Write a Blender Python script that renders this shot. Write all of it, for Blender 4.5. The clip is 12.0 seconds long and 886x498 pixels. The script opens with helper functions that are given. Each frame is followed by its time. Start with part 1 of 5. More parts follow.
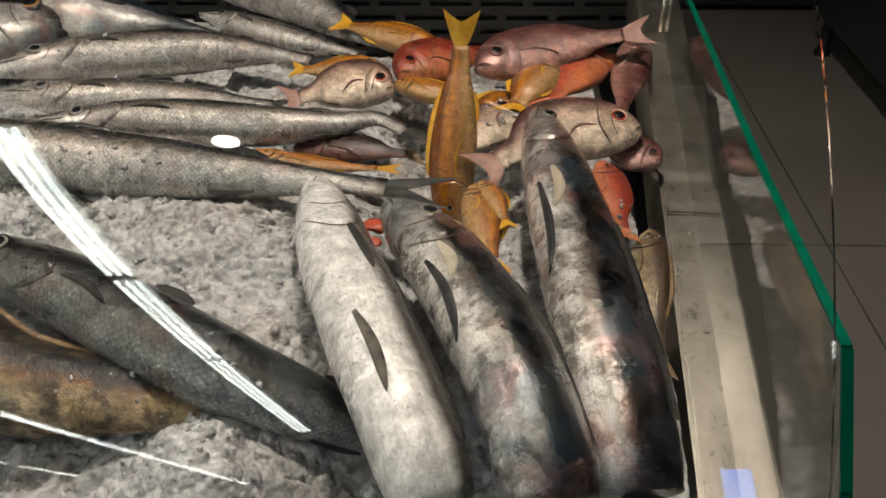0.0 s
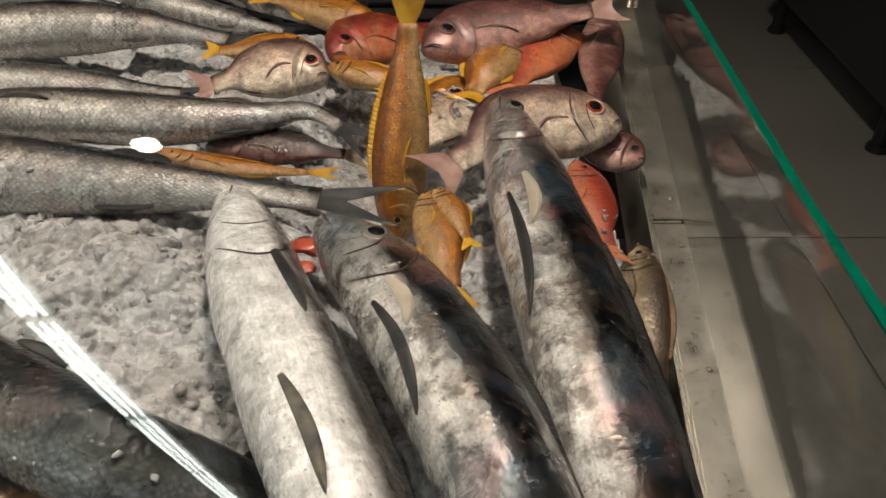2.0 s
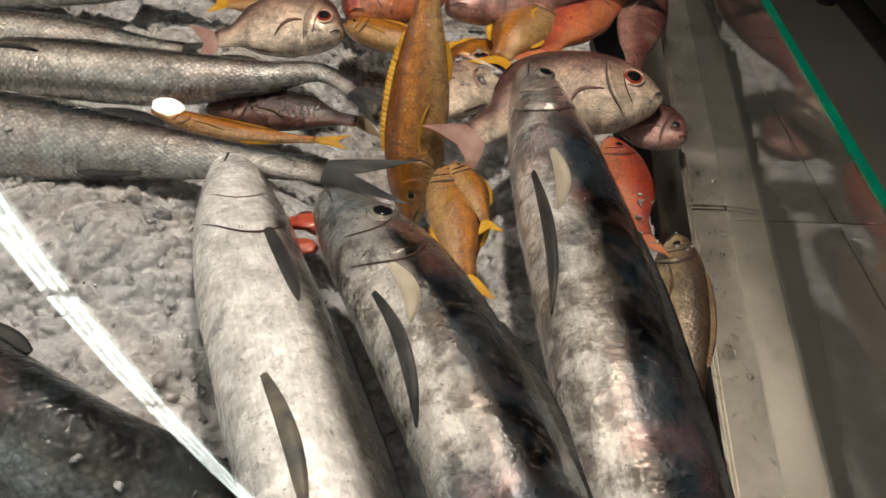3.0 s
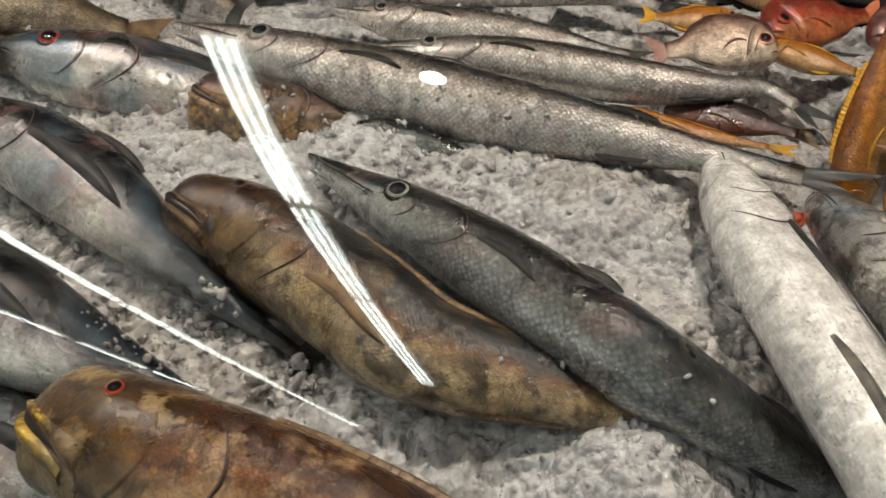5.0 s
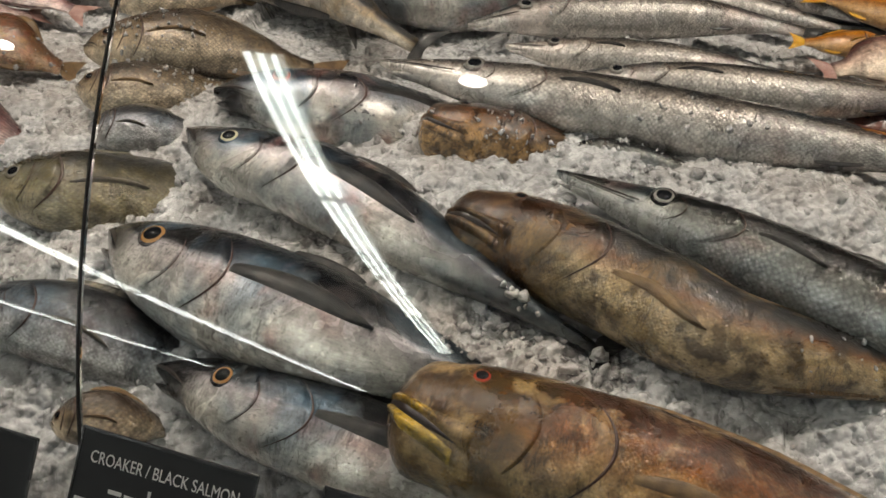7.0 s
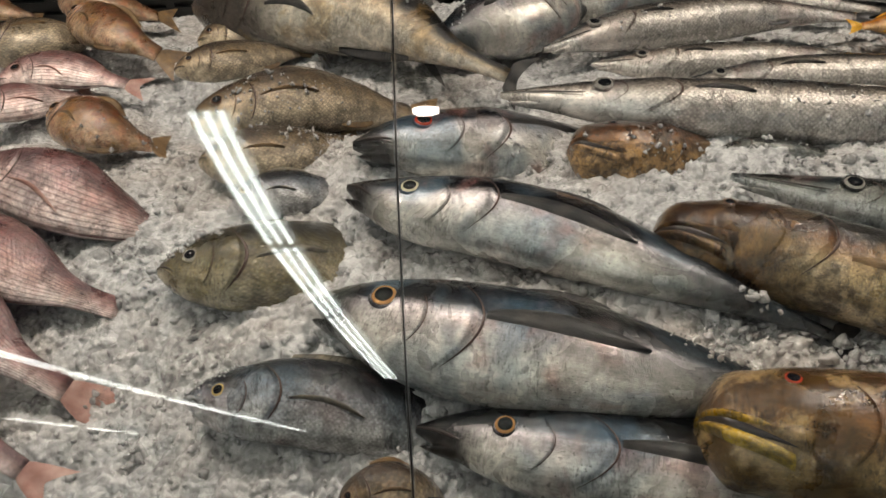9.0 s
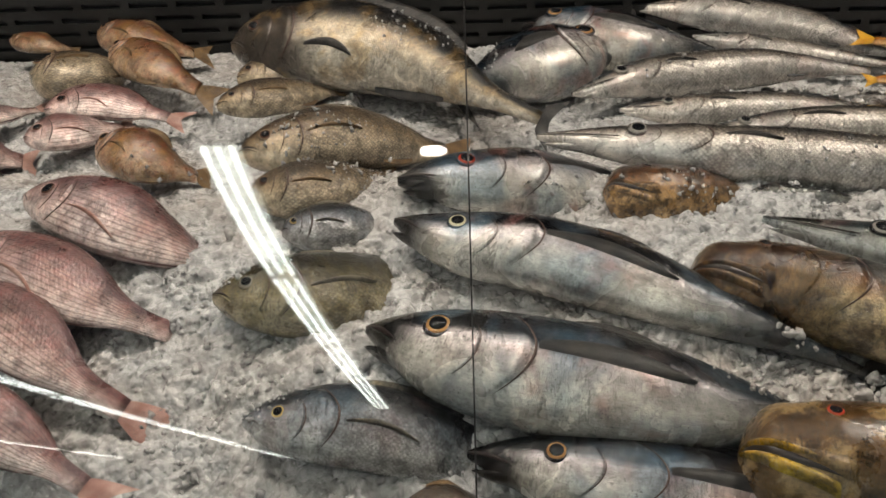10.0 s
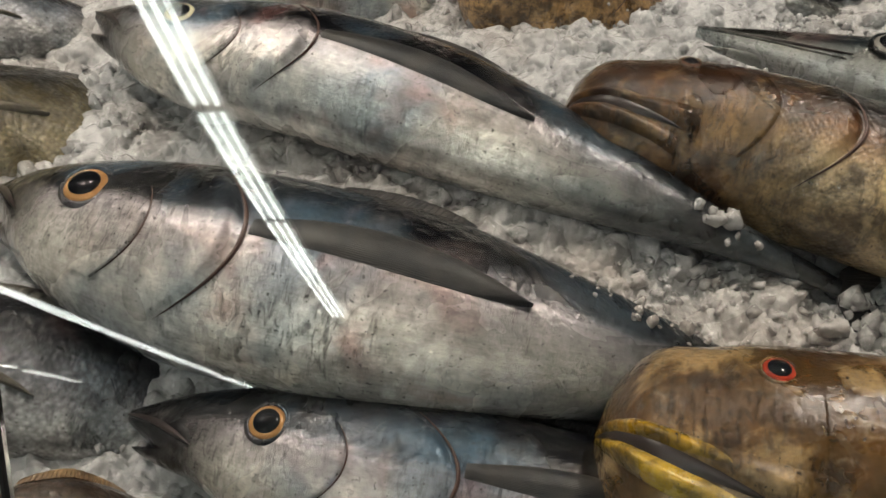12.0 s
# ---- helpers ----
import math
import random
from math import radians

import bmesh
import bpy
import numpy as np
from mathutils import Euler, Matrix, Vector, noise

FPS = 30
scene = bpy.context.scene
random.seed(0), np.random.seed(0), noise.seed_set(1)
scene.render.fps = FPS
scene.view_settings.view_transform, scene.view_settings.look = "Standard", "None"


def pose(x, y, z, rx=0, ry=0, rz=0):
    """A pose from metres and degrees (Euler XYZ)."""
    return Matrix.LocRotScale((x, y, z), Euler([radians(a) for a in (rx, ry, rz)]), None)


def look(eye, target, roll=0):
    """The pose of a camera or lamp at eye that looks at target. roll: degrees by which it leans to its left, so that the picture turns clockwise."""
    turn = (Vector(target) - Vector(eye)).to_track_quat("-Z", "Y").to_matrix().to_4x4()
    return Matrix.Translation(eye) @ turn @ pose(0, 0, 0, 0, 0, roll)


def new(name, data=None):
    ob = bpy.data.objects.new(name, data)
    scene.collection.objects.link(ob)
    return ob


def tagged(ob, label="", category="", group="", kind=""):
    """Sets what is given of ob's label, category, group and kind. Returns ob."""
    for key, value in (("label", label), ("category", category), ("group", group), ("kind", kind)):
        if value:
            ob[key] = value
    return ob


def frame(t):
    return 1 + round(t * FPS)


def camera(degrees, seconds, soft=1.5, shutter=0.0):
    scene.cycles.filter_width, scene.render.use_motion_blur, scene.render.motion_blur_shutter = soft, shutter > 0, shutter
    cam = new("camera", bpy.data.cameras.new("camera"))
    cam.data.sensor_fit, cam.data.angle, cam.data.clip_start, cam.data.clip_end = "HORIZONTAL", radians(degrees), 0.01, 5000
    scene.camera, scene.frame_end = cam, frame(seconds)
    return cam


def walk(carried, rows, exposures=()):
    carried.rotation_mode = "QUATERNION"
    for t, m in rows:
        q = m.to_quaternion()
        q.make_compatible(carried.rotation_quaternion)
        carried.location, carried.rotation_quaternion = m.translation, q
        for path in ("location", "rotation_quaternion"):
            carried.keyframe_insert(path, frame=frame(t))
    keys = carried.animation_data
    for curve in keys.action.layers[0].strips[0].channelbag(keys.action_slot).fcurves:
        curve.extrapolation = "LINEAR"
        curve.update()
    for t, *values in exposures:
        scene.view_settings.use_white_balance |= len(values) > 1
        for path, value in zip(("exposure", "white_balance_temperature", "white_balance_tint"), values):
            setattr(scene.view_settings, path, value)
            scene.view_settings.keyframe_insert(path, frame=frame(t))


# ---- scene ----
cam = camera(56.0, 12.0)
PATH = [
    (0, (0.054, 0.108, 1.283), (-0.021, 1.716, 0.097), -0.8),
    (0.5, (0.008, 0.103, 1.288), (-0.107, 1.71, 0.103), -0.9),
    (1, (-0.028, 0.107, 1.279), (-0.1, 1.724, 0.104), -1.1),
    (1.5, (-0.038, 0.176, 1.226), (0.002, 1.756, 0.001), -0.6),
    (2, (0.033, 0.306, 1.204), (0.11, 1.88, -0.027), 1.6),
    (2.5, (0.058, 0.379, 1.166), (0.152, 1.927, -0.097), 2.9),
    (2.7, (0.058, 0.391, 1.156), (0.124, 1.926, -0.125), 2.8),
    (4.3, (-0.151, 0.306, 1.235), (-0.403, 1.789, -0.082), -0.4),
    (4.5, (-0.183, 0.286, 1.24), (-0.499, 1.754, -0.081), -0.8),
    (5, (-0.296, 0.19, 1.268), (-0.652, 1.645, -0.057), 0.2),
    (5.5, (-0.432, 0.095, 1.291), (-0.776, 1.563, -0.023), -1.4),
    (6, (-0.509, 0.04, 1.29), (-0.854, 1.534, 0.005), -1.6),
    (6.5, (-0.562, 0.014, 1.288), (-0.901, 1.538, 0.038), -0.9),
    (7, (-0.621, 0.021, 1.28), (-0.936, 1.564, 0.047), -0.8),
    (7.2, (-0.641, 0.043, 1.274), (-0.938, 1.591, 0.042), -1.4),
    (8.8, (-0.988, 0.026, 1.286), (-1.059, 1.628, 0.091), -4.0),
    (9, (-1.011, -0.011, 1.3), (-1.094, 1.593, 0.108), -4.4),
    (9.5, (-1.065, -0.046, 1.325), (-1.13, 1.588, 0.173), -3.3),
    (10, (-1.086, -0.054, 1.322), (-1.142, 1.606, 0.207), -2.5),
    (10.5, (-1.059, -0.002, 1.274), (-1.101, 1.672, 0.181), -1.8),
    (11, (-0.969, 0.148, 1.154), (-0.977, 1.8, 0.027), -2.5),
    (11.5, (-0.898, 0.249, 1.062), (-0.866, 1.817, -0.179), -0.4),
    (12, (-0.883, 0.297, 1.029), (-0.881, 1.769, -0.326), 0.3),
]
walk(cam, [(t, look(eye, target, roll)) for t, eye, target, roll in PATH])

# ---- light: a shop hall with rows of ceiling tubes and round downlights ----
world = bpy.data.worlds.new("world")
scene.world = world
world.use_nodes = True
world.node_tree.nodes["Background"].inputs[0].default_value = (0.9, 0.95, 1.0, 1)
world.node_tree.nodes["Background"].inputs[1].default_value = 0.008
CEIL = 4.25


def downlight(x, y, power, radius=0.1, warm=(1.0, 0.885, 0.765), z=CEIL - 0.03):
    """A round lamp facing down, at ceiling height unless z is given."""
    d = bpy.data.lights.new("downlight", "AREA")
    d.shape, d.size, d.energy, d.color, d.spread = "DISK", radius * 2, power, warm, radians(120)
    ob = new("downlight_lamp", d)
    ob.location = (x, y, z)
    return ob


for lx, ly, lp in ((-1.25, -0.95, 2.0), (-4.0, -0.95, 2.0)):
    downlight(lx, ly, lp, 0.075)
# display spots assumed over the back of the counter, unseen, added to light the bed
for lx, ly, lp in ((-2.05, 1.45, 13.0), (-1.4, 1.5, 7.8), (0.08, 1.45, 16.5)):
    downlight(lx, ly, lp, 0.06, z=2.55)


# ---- materials ----
def mat(name):
    m = bpy.data.materials.new(name)
    m.use_nodes = True
    return m, m.node_tree, m.node_tree.nodes["Principled BSDF"]


def node(nt, kind, **inputs):
    n = nt.nodes.new(kind)
    for k, v in inputs.items():
        n.inputs[k.replace("_", " ")].default_value = v
    return n


def link(nt, a, b):
    nt.links.new(a, b)


def ramp(nt, fac, stops):
    r = nt.nodes.new("ShaderNodeValToRGB")
    e = r.color_ramp.elements
    while len(e) < len(stops):
        e.new(0.5)
    for el, (p, c) in zip(e, stops):
        el.position = p
        el.color = (c[0], c[1], c[2], 1) if isinstance(c, tuple) else (c, c, c, 1)
    link(nt, fac, r.inputs[0])
    return r.outputs[0]


def mix(nt, fac, a, b, kind="MIX"):
    n = nt.nodes.new("ShaderNodeMix")
    n.data_type, n.blend_type = "RGBA", kind
    for sock, v in ((n.inputs[0], fac), (n.inputs[6], a), (n.inputs[7], b)):
        if isinstance(v, (int, float)):
            sock.default_value = v
        elif isinstance(v, tuple):
            sock.default_value = (*v[:3], 1)
        else:
            link(nt, v, sock)
    return n.outputs[2]


def maths(nt, op, a, b=0.0, c=0.0):
    n = nt.nodes.new("ShaderNodeMath")
    n.operation = op
    for i, v in enumerate((a, b, c)):
        if isinstance(v, (int, float)):
            n.inputs[i].default_value = v
        else:
            link(nt, v, n.inputs[i])
    return n.outputs[0]


def noise_tex(nt, vec, scale, detail=3.0, rough=0.55, distort=0.0):
    n = node(nt, "ShaderNodeTexNoise", Scale=scale, Detail=detail, Roughness=rough, Distortion=distort)
    if vec is not None:
        link(nt, vec, n.inputs["Vector"])
    return n.outputs[0]


def bump(nt, bsdf, height, strength, dist=0.002):
    b = node(nt, "ShaderNodeBump", Strength=strength, Distance=dist)
    link(nt, height, b.inputs["Height"])
    link(nt, b.outputs[0], bsdf.inputs["Normal"])


def plain(name, colour, rough=0.5, metal=0.0, vary=0.15, scale=40, bumpy=0.1, coat=0.0):
    m, nt, b = mat(name)
    co = node(nt, "ShaderNodeTexCoord").outputs["Object"]
    n1 = noise_tex(nt, co, scale)
    n2 = noise_tex(nt, co, scale * 0.13)
    c = mix(nt, n1, tuple(x * (1 - vary) for x in colour), tuple(min(1, x * (1 + vary)) for x in colour))
    c = mix(nt, maths(nt, "MULTIPLY", n2, 0.35), c, tuple(x * (1 - 2 * vary) for x in colour))
    link(nt, c, b.inputs["Base Color"])
    b.inputs["Metallic"].default_value = metal
    link(nt, ramp(nt, n2, [(0.3, max(0.02, rough - 0.08)), (0.7, min(1.0, rough + 0.1))]), b.inputs["Roughness"])
    b.inputs["Coat Weight"].default_value = coat
    b.inputs["Coat Roughness"].default_value = 0.1
    bump(nt, b, n1, bumpy, 0.001)
    return m


def fish_skin(name, belly, flank, back, blotch=(0.05, 0.04, 0.03), blotchy=0.3, blotch_scale=22, metal=0.25, rough=0.3, scales=170,
              scale_dark=0.35, stripe=0.0, head=None, split=(0.2, 0.5, 0.78), lift=None, lifty=0.0, yellow=None, sheen=0.0, snout=None, relief=0.6, smudgy=0.55, rear=None, scuffed=0.6):
    """Wet fish skin: belly, flank and back tones by height on the body, blotches, scale relief, wet gloss."""
    m, nt, b = mat(name)
    uv = node(nt, "ShaderNodeUVMap")
    uv.uv_map = "body"
    sep = node(nt, "ShaderNodeSeparateXYZ")
    link(nt, uv.outputs[0], sep.inputs[0])
    s, v = sep.outputs[0], sep.outputs[1]
    met = node(nt, "ShaderNodeUVMap")
    met.uv_map = "metric"
    co = node(nt, "ShaderNodeTexCoord").outputs["Object"]
    big = noise_tex(nt, co, blotch_scale, 4, 0.6, 0.6)
    fine = noise_tex(nt, co, 190, 3, 0.6)
    vv = maths(nt, "ADD", v, maths(nt, "MULTIPLY_ADD", big, 0.3, -0.15))
    base = ramp(nt, vv, [(split[0], belly), (split[1], flank), (split[2], back)])
    if head:
        hd = ramp(nt, maths(nt, "ADD", s, maths(nt, "MULTIPLY_ADD", big, 0.16, -0.08)), [(0.2, 1.0), (0.3, 0.0)])
        base = mix(nt, maths(nt, "MULTIPLY", hd, 0.85), base, head)
    if yellow:
        hd = ramp(nt, maths(nt, "ADD", v, maths(nt, "MULTIPLY_ADD", big, 0.2, -0.1)), [(0.5, 0.0), (0.6, 1.0), (0.72, 1.0), (0.8, 0.0)])
        base = mix(nt, hd, base, yellow)
    bl = ramp(nt, noise_tex(nt, co, blotch_scale * 2.3, 5, 0.66, 0.35), [(0.47, 0.0), (0.58, 1.0)])
    base = mix(nt, maths(nt, "MULTIPLY", bl, blotchy), base, blotch)
    if lift:
        lf = ramp(nt, noise_tex(nt, co, blotch_scale * 1.4, 4, 0.65, 0.3), [(0.5, 0.0), (0.6, 1.0)])
        base = mix(nt, maths(nt, "MULTIPLY", lf, lifty), base, lift)
    # iridescent sheen put into the colour as blue and pink patches
    if sheen:
        base = mix(nt, maths(nt, "MULTIPLY", ramp(nt, noise_tex(nt, co, 9, 3, 0.5, 0.5), [(0.48, 0.0), (0.62, 1.0)]), sheen), base, (0.12, 0.24, 0.33))
        base = mix(nt, maths(nt, "MULTIPLY", ramp(nt, noise_tex(nt, co, 12, 3, 0.5, 0.9), [(0.55, 0.0), (0.68, 1.0)]), sheen), base, (0.5, 0.26, 0.23))
    if snout:
        hd = ramp(nt, maths(nt, "ADD", s, maths(nt, "MULTIPLY_ADD", big, 0.1, -0.05)), [(0.06, 1.0), (0.13, 0.0)])
        base = mix(nt, hd, base, snout)
    if rear:
        hd = ramp(nt, maths(nt, "ADD", s, maths(nt, "MULTIPLY_ADD", big, 0.3, -0.15)), [(0.58, 0.0), (0.78, 1.0)])
        base = mix(nt, maths(nt, "MULTIPLY", hd, 0.8), base, rear)
    # lengthwise sheen streaks, painted as darker lines in the base colour
    stretch = node(nt, "ShaderNodeMapping")
    stretch.inputs["Scale"].default_value = (55, 420, 1)
    stretch.inputs["Rotation"].default_value = (0, 0, 0.12)
    link(nt, met.outputs[0], stretch.inputs[0])
    streak = ramp(nt, noise_tex(nt, stretch.outputs[0], 1.0, 3, 0.6, 0.4), [(0.42, 0.0), (0.7, 1.0)])
    base = mix(nt, maths(nt, "MULTIPLY", streak, 0.25), base, mix(nt, 0.72, base, (0.02, 0.018, 0.018)))
    turn = node(nt, "ShaderNodeMapping")
    turn.inputs["Rotation"].default_value = (0, 0, 0.78)
    link(nt, met.outputs[0], turn.inputs[0])
    vor = node(nt, "ShaderNodeTexVoronoi", Scale=scales, Randomness=0.45)
    link(nt, turn.outputs[0], vor.inputs["Vector"])
    cell = ramp(nt, vor.outputs["Distance"], [(0.1, 0.0), (0.62, 1.0)])
    onbody = ramp(nt, s, [(0.2, 0.0), (0.27, 1.0)])
    base = mix(nt, maths(nt, "MULTIPLY", maths(nt, "MULTIPLY", cell, onbody), scale_dark), base, mix(nt, 0.8, base, (0.02, 0.018, 0.016)))
    if stripe:
        w = maths(nt, "SINE", maths(nt, "MULTIPLY", maths(nt, "ADD", v, maths(nt, "MULTIPLY", fine, 0.012)), 88.0))
        w = maths(nt, "MULTIPLY", ramp(nt, w, [(0.45, 0.0), (0.8, 1.0)]), onbody)
        base = mix(nt, maths(nt, "MULTIPLY", w, stripe), base, (0.12, 0.05, 0.06))
    base = mix(nt, ramp(nt, fine, [(0.45, 0.0), (0.75, 0.25)]), base, mix(nt, 0.75, base, (0.02, 0.02, 0.022)))
    smudge = ramp(nt, noise_tex(nt, co, 42, 5, 0.65, 0.3), [(0.36, 0.0), (0.6, 1.0)])
    base = mix(nt, maths(nt, "MULTIPLY", maths(nt, "SUBTRACT", 1.0, smudge), smudgy), base, mix(nt, 0.8, base, (0.015, 0.014, 0.015)))
    pale = ramp(nt, noise_tex(nt, co, 75, 4, 0.7, 0.8), [(0.56, 0.0), (0.7, 1.0)])
    base = mix(nt, maths(nt, "MULTIPLY", pale, 0.22), base, mix(nt, 0.6, base, (0.8, 0.76, 0.7)))
    ruff = node(nt, "ShaderNodeMapping")
    ruff.inputs["Scale"].default_value = (230, 70, 1)
    ruff.inputs["Rotation"].default_value = (0, 0, 0.55)
    link(nt, met.outputs[0], ruff.inputs[0])
    scuff = ramp(nt, noise_tex(nt, ruff.outputs[0], 1.0, 4, 0.7, 0.8), [(0.5, 0.0), (0.62, 1.0)])
    where = ramp(nt, noise_tex(nt, co, 17, 4, 0.6, 0.4), [(0.46, 0.0), (0.6, 1.0)])
    base = mix(nt, maths(nt, "MULTIPLY", maths(nt, "MULTIPLY", scuff, where), scuffed), base, mix(nt, 0.75, base, (0.02, 0.02, 0.025)))
    spots = ramp(nt, noise_tex(nt, co, 330, 2, 0.5), [(0.66, 0.0), (0.72, 1.0)])
    base = mix(nt, maths(nt, "MULTIPLY", spots, 0.6), base, (0.02, 0.018, 0.018))
    deep = node(nt, "ShaderNodeGamma", Gamma=1.4)
    link(nt, base, deep.inputs[0])
    base = mix(nt, 1.0, deep.outputs[0], (1.28, 1.28, 1.28), "MULTIPLY")
    link(nt, base, b.inputs["Base Color"])
    b.inputs["Metallic"].default_value = metal
    link(nt, ramp(nt, big, [(0.3, rough - 0.08), (0.7, rough + 0.14)]), b.inputs["Roughness"])
    b.inputs["Coat Weight"].default_value = 1.0
    b.inputs["Coat Roughness"].default_value = 0.05
    b.inputs["Subsurface Weight"].default_value = 0.0
    h = maths(nt, "ADD", maths(nt, "MULTIPLY", maths(nt, "MULTIPLY", maths(nt, "SUBTRACT", 1.0, cell), onbody), relief), maths(nt, "MULTIPLY", fine, 0.9))
    h = maths(nt, "ADD", h, maths(nt, "MULTIPLY", noise_tex(nt, co, 45, 3), 0.9))
    h = maths(nt, "ADD", h, maths(nt, "MULTIPLY", maths(nt, "MULTIPLY", scuff, where), -0.8))
    bump(nt, b, h, 0.5, 0.0016)
    wet = node(nt, "ShaderNodeBump", Strength=0.9, Distance=0.004)
    link(nt, noise_tex(nt, co, 120, 2, 0.5), wet.inputs["Height"])
    link(nt, wet.outputs[0], b.inputs["Coat Normal"])
    return m


def fin_skin(name, dark, light, rays=150):
    """Thin fin skin with rays along its length."""
    m, nt, b = mat(name)
    uv = node(nt, "ShaderNodeUVMap")
    uv.uv_map = "body"
    sep = node(nt, "ShaderNodeSeparateXYZ")
    link(nt, uv.outputs[0], sep.inputs[0])
    co = node(nt, "ShaderNodeTexCoord").outputs["Object"]
    w = maths(nt, "SINE", maths(nt, "MULTIPLY", maths(nt, "ADD", sep.outputs[1], maths(nt, "MULTIPLY", noise_tex(nt, co, 30), 0.05)), rays))
    w = ramp(nt, w, [(0.2, 0.0), (0.9, 1.0)])
    n = noise_tex(nt, co, 45, 4)
    c = mix(nt, ramp(nt, n, [(0.35, 0.0), (0.7, 1.0)]), dark, light)
    c = mix(nt, maths(nt, "MULTIPLY", w, 0.4), c, mix(nt, 0.6, c, (0.02, 0.02, 0.02)))
    link(nt, c, b.inputs["Base Color"])
    b.inputs["Roughness"].default_value = 0.45
    b.inputs["Coat Weight"].default_value = 0.15
    bump(nt, b, w, 0.7, 0.0012)
    return m


